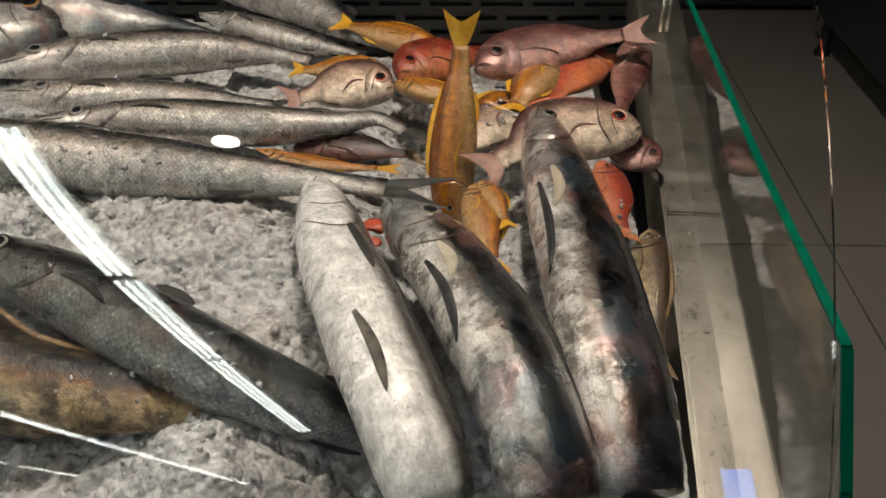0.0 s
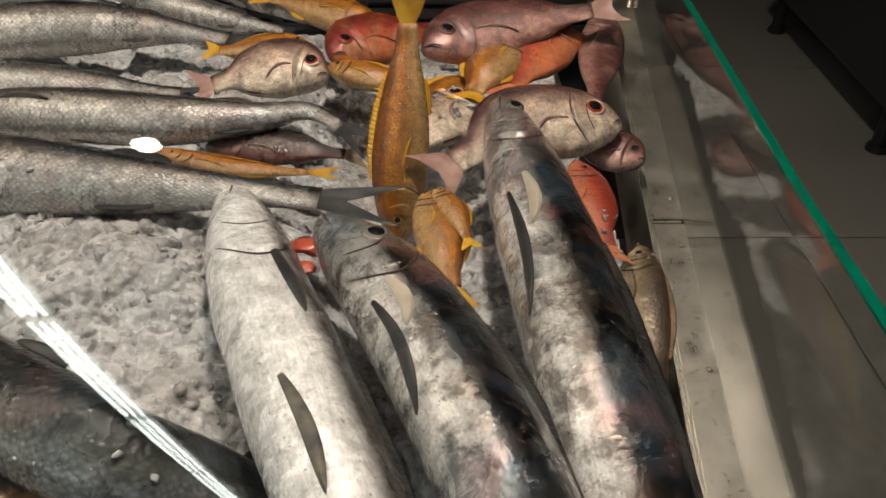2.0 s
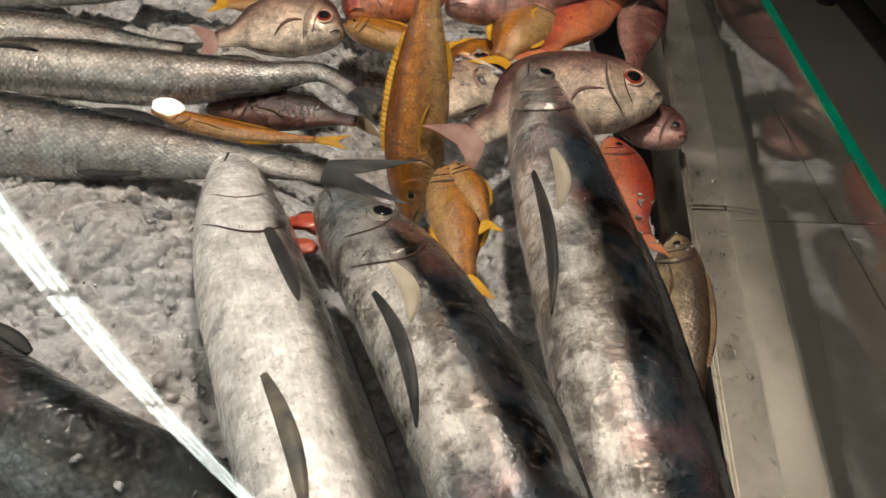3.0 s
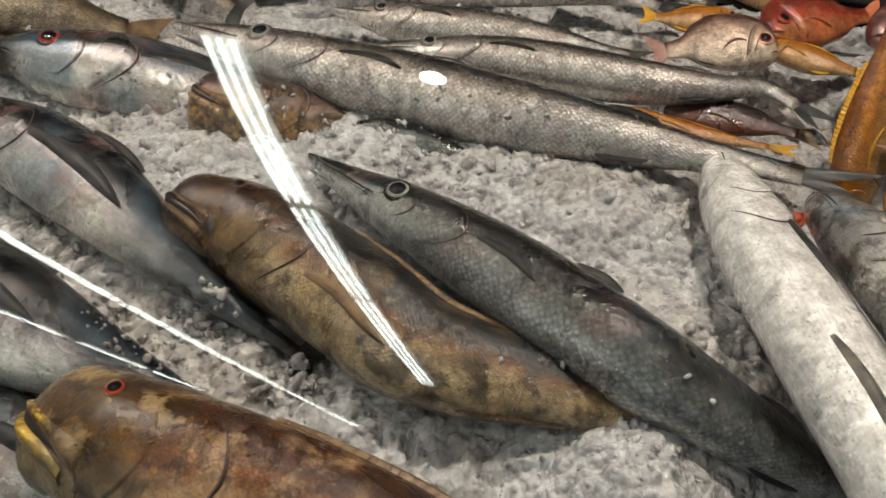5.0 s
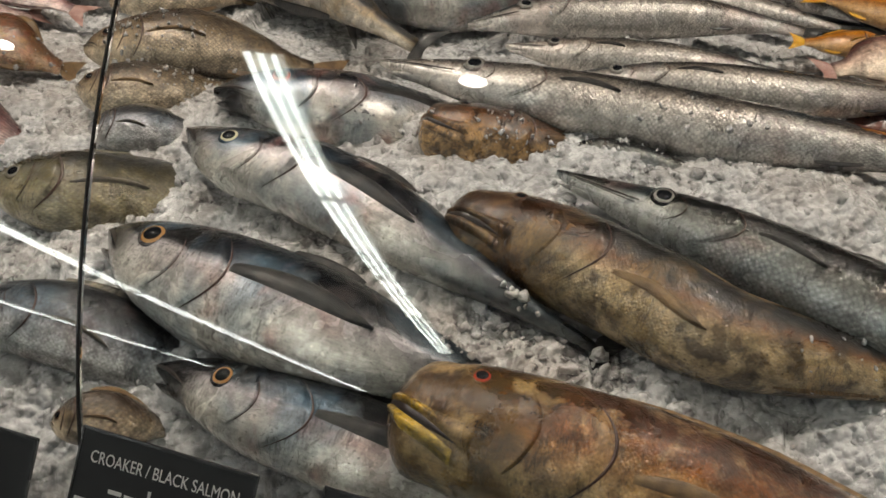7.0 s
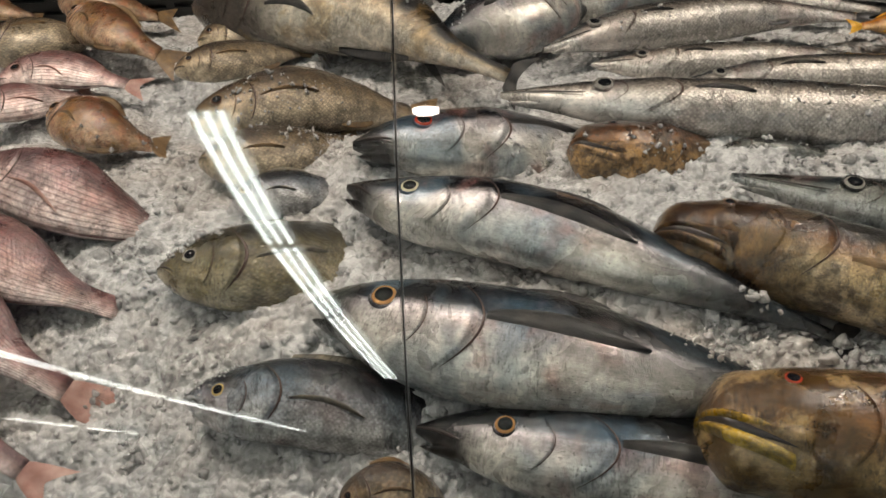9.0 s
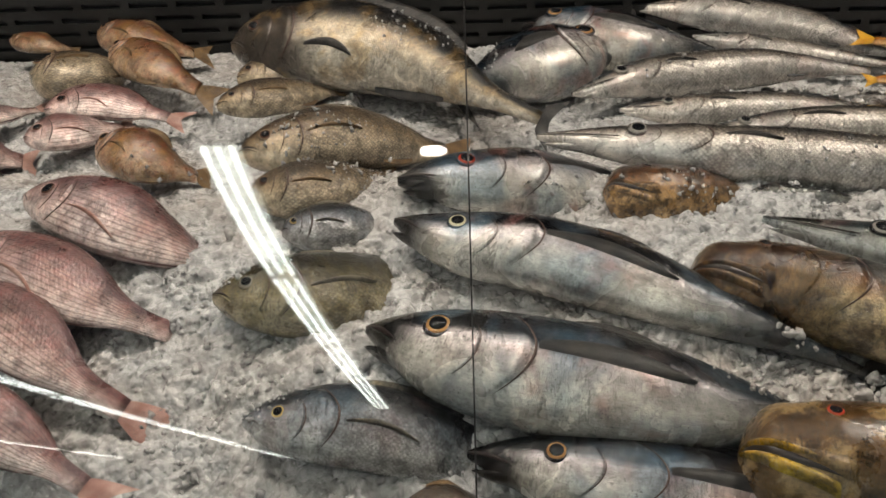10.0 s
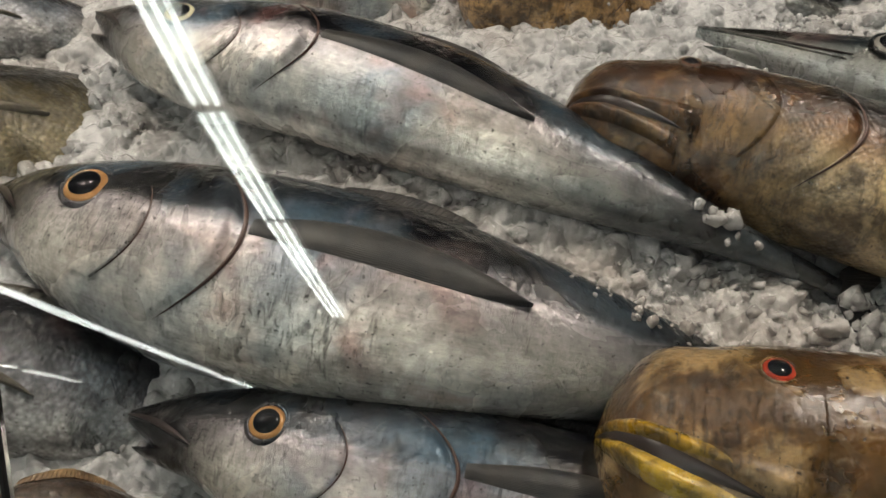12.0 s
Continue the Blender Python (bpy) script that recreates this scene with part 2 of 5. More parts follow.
SKIN = {
    "barracuda": fish_skin("barracuda_skin", (0.84, 0.8, 0.75), (0.5, 0.45, 0.4), (0.03, 0.031, 0.035), blotchy=0.08, metal=0.42, rough=0.24, scales=180, scale_dark=0.45, smudgy=0.3, split=(0.3, 0.52, 0.74), sheen=0.15),
    "barracuda_dark": fish_skin("dark_barracuda_skin", (0.5, 0.51, 0.5), (0.24, 0.245, 0.225), (0.022, 0.024, 0.023), blotchy=0.15, metal=0.35, rough=0.27, scales=170, scale_dark=0.5, smudgy=0.35, split=(0.16, 0.4, 0.58), sheen=0.2),
    "cobia": fish_skin("cobia_skin", (0.92, 0.89, 0.85), (0.44, 0.4, 0.37), (0.006, 0.007, 0.011), blotch=(0.1, 0.062, 0.034), blotchy=0.6, blotch_scale=13, scuffed=0.35, metal=0.45, rough=0.2, head=(0.5, 0.475, 0.45), smudgy=0.35, lift=(0.5, 0.44, 0.38), lifty=0.22, scales=260, scale_dark=0.15, split=(0.26, 0.42, 0.53), sheen=0.35, relief=0.1),
    "cobia_pale": fish_skin("pale_cobia_skin", (0.86, 0.85, 0.83), (0.82, 0.8, 0.78), (0.07, 0.058, 0.05), blotch=(0.4, 0.38, 0.36), scuffed=0.12, blotchy=0.3, blotch_scale=20, metal=0.15, rough=0.3, smudgy=0.35, scales=260, scale_dark=0.08, split=(0.3, 0.6, 0.78), relief=0.1),
    "cobia_dark": fish_skin("dark_game_fish_skin", (0.86, 0.8, 0.7), (0.68, 0.58, 0.44), (0.03, 0.03, 0.033), blotch=(0.09, 0.08, 0.07), blotchy=0.3, blotch_scale=9, metal=0.35, rough=0.28, scales=240, scale_dark=0.2, head=(0.07, 0.055, 0.048), split=(0.25, 0.5, 0.72), lift=(0.6, 0.42, 0.18), lifty=0.4),
    "tuna": fish_skin("tuna_skin", (0.84, 0.81, 0.75), (0.58, 0.54, 0.55), (0.006, 0.008, 0.015), blotch=(0.07, 0.075, 0.095), scuffed=0.5, blotchy=0.3, blotch_scale=9, metal=0.4, rough=0.25, scales=300, scale_dark=0.0, smudgy=0.4, split=(0.2, 0.5, 0.6), lift=(0.42, 0.34, 0.3), lifty=0.3, sheen=0.42, snout=(0.03, 0.03, 0.034), rear=(0.03, 0.05, 0.065), relief=0.08),
    "grouper": fish_skin("brown_grouper_skin", (0.52, 0.42, 0.28), (0.2, 0.098, 0.028), (0.016, 0.009, 0.005), blotch=(0.03, 0.016, 0.008), blotchy=0.6, blotch_scale=13, head=(0.1, 0.045, 0.012), metal=0.05, rough=0.28, scales=260, scale_dark=0.15, split=(0.28, 0.48, 0.64), lift=(0.5, 0.36, 0.17), lifty=0.35),
    "grouper_orange": fish_skin("orange_grouper_skin", (0.66, 0.5, 0.29), (0.38, 0.17, 0.05), (0.13, 0.045, 0.013), blotch=(0.08, 0.03, 0.01), blotchy=0.4, blotch_scale=15, metal=0.05, rough=0.27, scales=280, scale_dark=0.2, head=(0.14, 0.085, 0.018), split=(0.2, 0.5, 0.78), lift=(0.68, 0.54, 0.34), lifty=0.4),
    "rockfish": fish_skin("rockfish_skin", (0.5, 0.35, 0.19), (0.25, 0.13, 0.05), (0.08, 0.04, 0.018), blotch=(0.035, 0.02, 0.01), blotchy=0.65, blotch_scale=30, metal=0.05, rough=0.28, scales=240, scale_dark=0.3),
    "jack": fish_skin("jack_skin", (0.7, 0.69, 0.68), (0.4, 0.41, 0.44), (0.04, 0.046, 0.06), sheen=0.3, blotchy=0.25, metal=0.35, rough=0.3, scales=220, scale_dark=0.35, split=(0.15, 0.45, 0.7)),
    "jack_olive": fish_skin("olive_jack_skin", (0.5, 0.45, 0.34), (0.24, 0.215, 0.15), (0.04, 0.04, 0.034), blotch=(0.22, 0.17, 0.03), blotchy=0.35, metal=0.25, rough=0.31, scales=200, scale_dark=0.4, split=(0.15, 0.45, 0.7)),
    "croaker": fish_skin("croaker_skin", (0.72, 0.62, 0.48), (0.42, 0.33, 0.22), (0.15, 0.105, 0.07), blotchy=0.3, metal=0.18, rough=0.31, scales=200, scale_dark=0.5, split=(0.15, 0.45, 0.75)),
    "croaker_pale": fish_skin("pale_croaker_skin", (0.62, 0.53, 0.38), (0.42, 0.32, 0.19), (0.16, 0.1, 0.05), blotchy=0.25, metal=0.1, rough=0.34, scales=220, scale_dark=0.2),
    "snapper_stripe": fish_skin("striped_snapper_skin", (0.86, 0.75, 0.71), (0.62, 0.48, 0.45), (0.28, 0.17, 0.165), blotch=(0.34, 0.08, 0.06), blotchy=0.2, metal=0.2, rough=0.31, scales=180, scale_dark=0.0, stripe=0.38, sheen=0.15, split=(0.15, 0.45, 0.75)),
    "snapper_pink": fish_skin("pink_snapper_skin", (0.55, 0.32, 0.27), (0.35, 0.16, 0.14), (0.22, 0.085, 0.075), blotchy=0.2, metal=0.12, rough=0.33, scales=220, scale_dark=0.2, lift=(0.52, 0.42, 0.36), lifty=0.35),
    "snapper_pale": fish_skin("pale_snapper_skin", (0.8, 0.68, 0.56), (0.7, 0.53, 0.42), (0.2, 0.1, 0.085), blotchy=0.15, metal=0.1, rough=0.35, scales=220, scale_dark=0.15, split=(0.2, 0.55, 0.85)),
    "snapper_red": fish_skin("red_snapper_skin", (0.62, 0.24, 0.12), (0.5, 0.09, 0.045), (0.3, 0.035, 0.02), blotchy=0.15, blotch=(0.5, 0.3, 0.06), metal=0.05, rough=0.32, scales=220, scale_dark=0.2, lift=(0.56, 0.3, 0.09), lifty=0.4),
    "snapper_orange": fish_skin("orange_snapper_skin", (0.66, 0.27, 0.13), (0.58, 0.14, 0.06), (0.4, 0.07, 0.03), blotchy=0.12, metal=0.05, rough=0.33, scales=220, scale_dark=0.1, smudgy=0.25),
    "snapper_dark": fish_skin("dark_red_snapper_skin", (0.2, 0.065, 0.032), (0.1, 0.026, 0.015), (0.045, 0.012, 0.008), metal=0.05, rough=0.3, scale_dark=0.25),
    "yellowtail": fish_skin("yellow_fish_skin", (0.66, 0.44, 0.22), (0.5, 0.25, 0.07), (0.38, 0.16, 0.03), smudgy=0.3, blotchy=0.15, metal=0.1, rough=0.32, scales=230, scale_dark=0.25, yellow=(0.6, 0.28, 0.01)),
    "redfish": fish_skin("reddish_brown_skin", (0.7, 0.54, 0.4), (0.38, 0.24, 0.14), (0.2, 0.11, 0.06), blotch=(0.5, 0.13, 0.06), blotchy=0.3, metal=0.08, rough=0.3, scales=230, scale_dark=0.2, lift=(0.4, 0.24, 0.05), lifty=0.45),
}
FIN = {
    "dark": fin_skin("dark_fin_skin", (0.01, 0.011, 0.013), (0.05, 0.045, 0.04)),
    "brown": fin_skin("brown_fin_skin", (0.1, 0.06, 0.03), (0.26, 0.16, 0.07)),
    "grey": fin_skin("grey_fin_skin", (0.04, 0.04, 0.04), (0.2, 0.17, 0.12)),
    "pink": fin_skin("pink_fin_skin", (0.32, 0.15, 0.12), (0.5, 0.32, 0.27)),
    "red": fin_skin("red_fin_skin", (0.5, 0.1, 0.05), (0.68, 0.24, 0.1)),
    "yellow": fin_skin("yellow_fin_skin", (0.6, 0.27, 0.008), (0.8, 0.46, 0.03)),
}


def gloss(name, colour, rough=0.06):
    m = plain(name, colour, rough, vary=0.25, scale=160, bumpy=0.03, coat=1.0)
    return m


IRIS = {
    "gold": gloss("gold_iris", (0.5, 0.36, 0.14)),
    "amber": gloss("amber_iris", (0.34, 0.18, 0.07)),
    "dull": gloss("dull_iris", (0.17, 0.155, 0.12)),
    "cream": gloss("cream_iris", (0.6, 0.55, 0.38)),
    "red": gloss("red_iris", (0.3, 0.035, 0.018)),
    "grey": gloss("grey_iris", (0.22, 0.21, 0.19)),
    "brown": gloss("brown_iris", (0.1, 0.05, 0.035)),
}
PUPIL = gloss("black_pupil", (0.006, 0.007, 0.009), 0.04)
LIPS = fish_skin("yellow_lip_skin", (0.5, 0.37, 0.07), (0.4, 0.26, 0.03), (0.14, 0.08, 0.012), blotchy=0.5, metal=0.0, rough=0.28, scale_dark=0.0, relief=0.0)
PALEFIN = fin_skin("pale_fin_skin", (0.45, 0.38, 0.28), (0.62, 0.55, 0.44))
MOUTH = plain("dark_mouth_lining", (0.03, 0.022, 0.02), 0.35, vary=0.3)
BLOOD = plain("fresh_red_gill_flesh", (0.55, 0.09, 0.045), 0.35, vary=0.3, scale=90, bumpy=0.5, coat=0.6)
GILL = plain("dark_gill_line", (0.06, 0.028, 0.02), 0.4, vary=0.4, scale=120, coat=0.3)


def steel_material():
    """Brushed steel with drag marks, water spots and dull patches."""
    m, nt, b = mat("worn_stainless_steel")
    co = node(nt, "ShaderNodeTexCoord").outputs["Object"]
    mp = node(nt, "ShaderNodeMapping")
    mp.inputs["Scale"].default_value = (600, 14, 60)
    link(nt, co, mp.inputs[0])
    brush = noise_tex(nt, mp.outputs[0], 1.0, 3, 0.6)
    patch = noise_tex(nt, co, 30, 5, 0.7, 0.3)
    spots = noise_tex(nt, co, 120, 3, 0.6)
    c = mix(nt, ramp(nt, patch, [(0.4, 0.0), (0.65, 1.0)]), (0.5, 0.46, 0.39), (0.62, 0.58, 0.51))
    c = mix(nt, ramp(nt, spots, [(0.6, 0.0), (0.72, 0.6)]), c, (0.16, 0.13, 0.1))
    link(nt, c, b.inputs["Base Color"])
    b.inputs["Metallic"].default_value = 1.0
    r = maths(nt, "ADD", ramp(nt, patch, [(0.35, 0.22), (0.7, 0.3)]), maths(nt, "MULTIPLY", brush, 0.12))
    link(nt, r, b.inputs["Roughness"])
    bump(nt, b, maths(nt, "ADD", maths(nt, "MULTIPLY", brush, 0.4), spots), 0.25, 0.0012)
    return m


STEEL = steel_material()
BLACK = plain("black_plastic", (0.012, 0.012, 0.012), 0.38, vary=0.3, scale=25)
CARD = plain("black_card", (0.014, 0.014, 0.015), 0.45, vary=0.2)
WHITE = plain("white_print", (0.75, 0.75, 0.72), 0.5, vary=0.06)
EDGE = plain("green_glass_edge", (0.0, 0.12, 0.07), 0.15, vary=0.2, scale=25, bumpy=0.05, coat=0.6)
JOINT = plain("dark_silicone_joint", (0.03, 0.03, 0.03), 0.25, vary=0.3, coat=0.3)
TRAY = plain("dark_wet_tray", (0.015, 0.015, 0.016), 0.2, vary=0.3, coat=0.5)
TILE = plain("grey_porcelain_tile", (0.16, 0.146, 0.13), 0.35, vary=0.08, scale=9, bumpy=0.03)
GROUT = plain("dark_grout", (0.04, 0.036, 0.032), 0.8)
PAINT = plain("grey_ceiling_paint", (0.14, 0.14, 0.14), 0.8, vary=0.04, scale=2)
WALL = plain("beige_wall_paint", (0.1, 0.095, 0.09), 0.8, vary=0.08, scale=2)
DARKPANEL = plain("dark_panel", (0.02, 0.02, 0.022), 0.45, vary=0.2, scale=5)


def ice_material(name, dull, bright, clear, soft):
    """Wet crushed ice: milky and clear grains, faintly warm where meltwater stands."""
    m, nt, b = mat(name)
    co = node(nt, "ShaderNodeTexCoord").outputs["Object"]
    n1 = noise_tex(nt, co, 260, 3, 0.6)
    n2 = noise_tex(nt, co, 5, 3, 0.6)
    n3 = noise_tex(nt, co, 60, 4, 0.65, 0.4)
    grain = node(nt, "ShaderNodeTexVoronoi", Scale=115.0)
    link(nt, co, grain.inputs["Vector"])
    facet = node(nt, "ShaderNodeTexVoronoi", Scale=58.0)
    link(nt, co, facet.inputs["Vector"])
    tone = node(nt, "ShaderNodeSeparateColor")
    link(nt, facet.outputs["Color"], tone.inputs[0])
    k = maths(nt, "MULTIPLY_ADD", tone.outputs[0], 0.55, maths(nt, "MULTIPLY_ADD", n3, 0.9, -0.22))
    c = mix(nt, k, dull, bright)
    c = mix(nt, ramp(nt, n2, [(0.45, 0.0), (0.7, 0.5)]), c, mix(nt, 0.75, c, (0.42, 0.31, 0.23)))
    link(nt, c, b.inputs["Base Color"])
    b.inputs["IOR"].default_value = 1.31
    b.inputs["Transmission Weight"].default_value = clear
    b.inputs["Subsurface Weight"].default_value = soft
    b.inputs["Subsurface Radius"].default_value = (1.0, 1.0, 1.0)
    b.inputs["Subsurface Scale"].default_value = 0.006
    link(nt, ramp(nt, n1, [(0.3, 0.06), (0.7, 0.3)]), b.inputs["Roughness"])
    b.inputs["Coat Weight"].default_value = 1.0
    b.inputs["Coat Roughness"].default_value = 0.05
    h = maths(nt, "ADD", maths(nt, "MULTIPLY", grain.outputs["Distance"], -1.0), maths(nt, "MULTIPLY", facet.outputs["Distance"], -1.4))
    bump(nt, b, maths(nt, "ADD", h, maths(nt, "MULTIPLY", n1, 0.3)), 0.6, 0.006)
    wet = node(nt, "ShaderNodeBump", Strength=1.0, Distance=0.005)
    link(nt, maths(nt, "ADD", h, n3), wet.inputs["Height"])
    link(nt, wet.outputs[0], b.inputs["Coat Normal"])
    return m


ICE = ice_material("packed_crushed_ice", (0.34, 0.34, 0.342), (0.84, 0.84, 0.84), 0.25, 0.55)
CHIP = ice_material("clear_ice_chip", (0.4, 0.4, 0.405), (0.86, 0.86, 0.86), 0.4, 0.4)


def glass_material():
    m, nt, b = mat("clear_glass")
    b.inputs["Base Color"].default_value = (0.97, 0.99, 0.98, 1)
    b.inputs["Transmission Weight"].default_value = 1.0
    b.inputs["Roughness"].default_value = 0.0
    b.inputs["IOR"].default_value = 1.5
    return m


GLASS = glass_material()


def glow(name, colour, power):
    m, nt, b = mat(name)
    b.inputs["Base Color"].default_value = (0.8, 0.8, 0.8, 1)
    b.inputs["Emission Color"].default_value = (*colour, 1)
    b.inputs["Emission Strength"].default_value = power
    return m


TUBE = glow("white_tube_glow", (0.93, 1.0, 0.95), 11.0)
FARTUBE = glow("far_tube_glow", (0.95, 1.0, 0.97), 9)
SCREEN = glow("blue_screen_glow", (0.06, 0.28, 1.0), 6)


# ---- building helpers ----
def mesh_of(name, bm, material, smooth=False):
    me = bpy.data.meshes.new(name)
    bm.normal_update()
    bm.to_mesh(me)
    bm.free()
    me.materials.append(material)
    if smooth:
        me.polygons.foreach_set("use_smooth", [True] * len(me.polygons))
    return me


def part(name, bm, material, parent=None, label="", smooth=False):
    ob = new(name, mesh_of(name, bm, material, smooth))
    if parent:
        ob.parent = parent
    if label:
        tagged(ob, label)
    return ob


def box(bm, x0, x1, y0, y1, z0, z1, bevel=0.0):
    r = bmesh.ops.create_cube(bm, size=1, matrix=Matrix.Translation(((x0 + x1) / 2, (y0 + y1) / 2, (z0 + z1) / 2)) @ Matrix.Diagonal((x1 - x0, y1 - y0, z1 - z0, 1)))
    if bevel:
        es = list({e for v in r["verts"] for e in v.link_edges})
        bmesh.ops.bevel(bm, geom=es, offset=bevel, segments=2, affect="EDGES", profile=0.6)
    return bm


def boxed(*a, bevel=0.0):
    return box(bmesh.new(), *a, bevel=bevel)


def prism(bm, loop, offset):
    """A solid from a flat loop of points, pushed by offset."""
    a = [bm.verts.new(p) for p in loop]
    b = [bm.verts.new(Vector(p) + Vector(offset)) for p in loop]
    bm.faces.new(a)
    bm.faces.new(b[::-1])
    for i in range(len(a)):
        j = (i + 1) % len(a)
        bm.faces.new((a[j], a[i], b[i], b[j]))
    bmesh.ops.recalc_face_normals(bm, faces=bm.faces[:])
    return bm


# ---- the hall ----
tagged(part("floor", boxed(-15, 6, -28, 6, -0.12, -0.006), GROUT), kind="structure")
tagged(part("ceiling", boxed(-15, 6, -28, 6, CEIL, CEIL + 0.1), PAINT), kind="structure")
tagged(part("wall_north", boxed(-15, 6, 6, 6.1, -0.1, CEIL), WALL), kind="structure")
tagged(part("wall_south", boxed(-15, 6, -28.1, -28, -0.1, CEIL), WALL), kind="structure")
tagged(part("wall_east", boxed(6, 6.1, -28, 6, -0.1, CEIL), WALL), kind="structure")
tagged(part("wall_west", boxed(-15.1, -15, -28, 6, -0.1, CEIL), WALL), kind="structure")


def tube_row(x, y0, y1, gap, widths, glowing):
    """A row of ceiling tube fixtures along y: a housing with two tubes each."""
    y = y0
    for w in widths:
        ye = max(y1, y - w)
        root = new("ceiling_tube_light")
        root.location = (x, (y + ye) / 2, CEIL)
        hl = (y - ye) / 2
        part("housing", boxed(-0.13, 0.13, -hl, hl, -0.06, -0.001, bevel=0.01), WHITE, root)
        for dx in (-0.075, 0.0, 0.075):
            bm = bmesh.new()
            bmesh.ops.create_cone(bm, cap_ends=True, segments=12, radius1=0.019, radius2=0.019, depth=2 * hl - 0.04,
                                  matrix=Matrix.Translation((dx, 0, -0.09)) @ Matrix.Rotation(radians(90), 4, "X"))
            part("tube", bm, glowing, root, smooth=True)
        tagged(root, "white ceiling fitting with three lit fluorescent tubes", "ceiling light", "ceiling tube lights")
        y = ye - gap


tube_row(-2.38, -0.75, -12, 0.1, (2.4, 2.4, 2.4, 2.4), TUBE)
tube_row(-6.3, -4.9, -27, 0.15, (3.5, 3.5, 3.5, 3.5, 3.5), FARTUBE)
tube_row(-10.5, -7.5, -27, 0.6, (3.0, 3.0, 3.0, 3.0), FARTUBE)


# ---- the counter ----
GC, GR = (1.395, 0.227), 1.0          # the glass front is bent round this line (y, z)


def glass_pt(a):
    return GC[0] - GR * math.cos(a), GC[1] + GR * math.sin(a)


def bent_pane(x0, x1, a0, a1, thick=0.006, n=48):
    bm = bmesh.new()
    rows = []
    for i in range(n + 1):
        a = a0 + (a1 - a0) * i / n
        y, z = glass_pt(a)
        ny, nz = -math.cos(a), math.sin(a)
        rows.append([bm.verts.new((x, y + ny * o, z + nz * o)) for x, o in ((x0, thick), (x1, thick), (x1, 0), (x0, 0))])
    for r, q in zip(rows, rows[1:]):
        for k in range(4):
            j = (k + 1) % 4
            bm.faces.new((r[k], r[j], q[j], q[k]))
    bm.faces.new(rows[0][::-1])
    bm.faces.new(rows[-1])
    bmesh.ops.recalc_face_normals(bm, faces=bm.faces[:])
    inner = {frozenset((r[k], r[(k + 1) % 4])) for r in rows[1:-1] for k in (0, 2)}
    for e in bm.edges:
        e.smooth = frozenset(e.verts) in inner
    return bm


SEAM = -1.082
A0, A1 = radians(12), radians(70)
front = new("curved_glass_front")
for gx0, gx1 in ((-2.9, SEAM - 0.002), (SEAM + 0.002, 0.335)):
    pane = part("pane", bent_pane(gx0, gx1, A0, A1), GLASS, front, smooth=True)
    pane.visible_shadow = False
seam = part("seam", bent_pane(SEAM - 0.0008, SEAM + 0.0008, A0, A1, 0.008), JOINT, front, "dark seam between two panes")
tagged(front, "curved clear glass front of a fish counter with a seam", "glass front")


def rim_x(y):
    return 0.307 + (y - 0.69) * 0.0745


def rim_z(y):
    return 0.577 + 0.12 * (y - 1.168)


def rim_strip(y0, y1, x0, x1, drop, bevel=True):
    bm = bmesh.new()
    lp = [(rim_x(y0) + x0, y0, rim_z(y0)), (rim_x(y0) + x1, y0, rim_z(y0)), (rim_x(y1) + x1, y1, rim_z(y1)), (rim_x(y1) + x0, y1, rim_z(y1))]
    prism(bm, lp, (0, 0, -drop))
    bmesh.ops.bevel(bm, geom=bm.edges[:], offset=0.003, segments=2, affect="EDGES")
    return bm


counter = new("fish_counter")
counter.location = (0, 0, 0)
part("end_rim", rim_strip(1.166, 2.03, 0, 0.05, 0.05), STEEL, counter, "worn brushed steel end rim")
part("end_rim", rim_strip(0.42, 1.163, 0, 0.05, 0.05), STEEL, counter, "worn brushed steel end rim")
part("rim_lip", rim_strip(0.42, 2.03, -0.004, 0.002, 0.12), STEEL, counter)
bm = bmesh.new()
bmesh.ops.create_cone(bm, cap_ends=True, segments=16, radius1=0.006, radius2=0.006, depth=0.075, matrix=Matrix.Translation((rim_x(1.72) + 0.036, 1.72, rim_z(1.72) + 0.034)))
part("corner_pin", bm, STEEL, counter, "polished steel corner pin", smooth=True)
for ry in (1.12, 1.21, 0.93):
    bm = bmesh.new()
    bmesh.ops.create_uvsphere(bm, u_segments=10, v_segments=6, radius=0.004, matrix=Matrix.Translation((rim_x(ry) + 0.032, ry, rim_z(ry) + 0.0005)) @ Matrix.Diagonal((1, 1, 0.5, 1)))
    part("rivet", bm, STEEL, counter, smooth=True)
part("tray", boxed(-2.9, 0.30, 0.43, 2.03, 0.40, 0.44), TRAY, counter, "dark wet tray under the ice")
part("end_panel", boxed(0.30, 0.335, 0.46, 2.05, 0.03, 0.44), STEEL, counter)
part("front_panel", boxed(-2.9, 0.39, 0.36, 0.4, 0.03, 0.44), DARKPANEL, counter)
part("front_ledge", boxed(-2.9, 0.33, 0.40, 0.44, 0.40, 0.45, bevel=0.006), STEEL, counter)
part("back_panel", boxed(-2.9, 0.5, 2.05, 2.09, 0.03, 1.0), DARKPANEL, counter)
tagged(counter, "refrigerated fish counter with worn stainless steel rims", "counter")

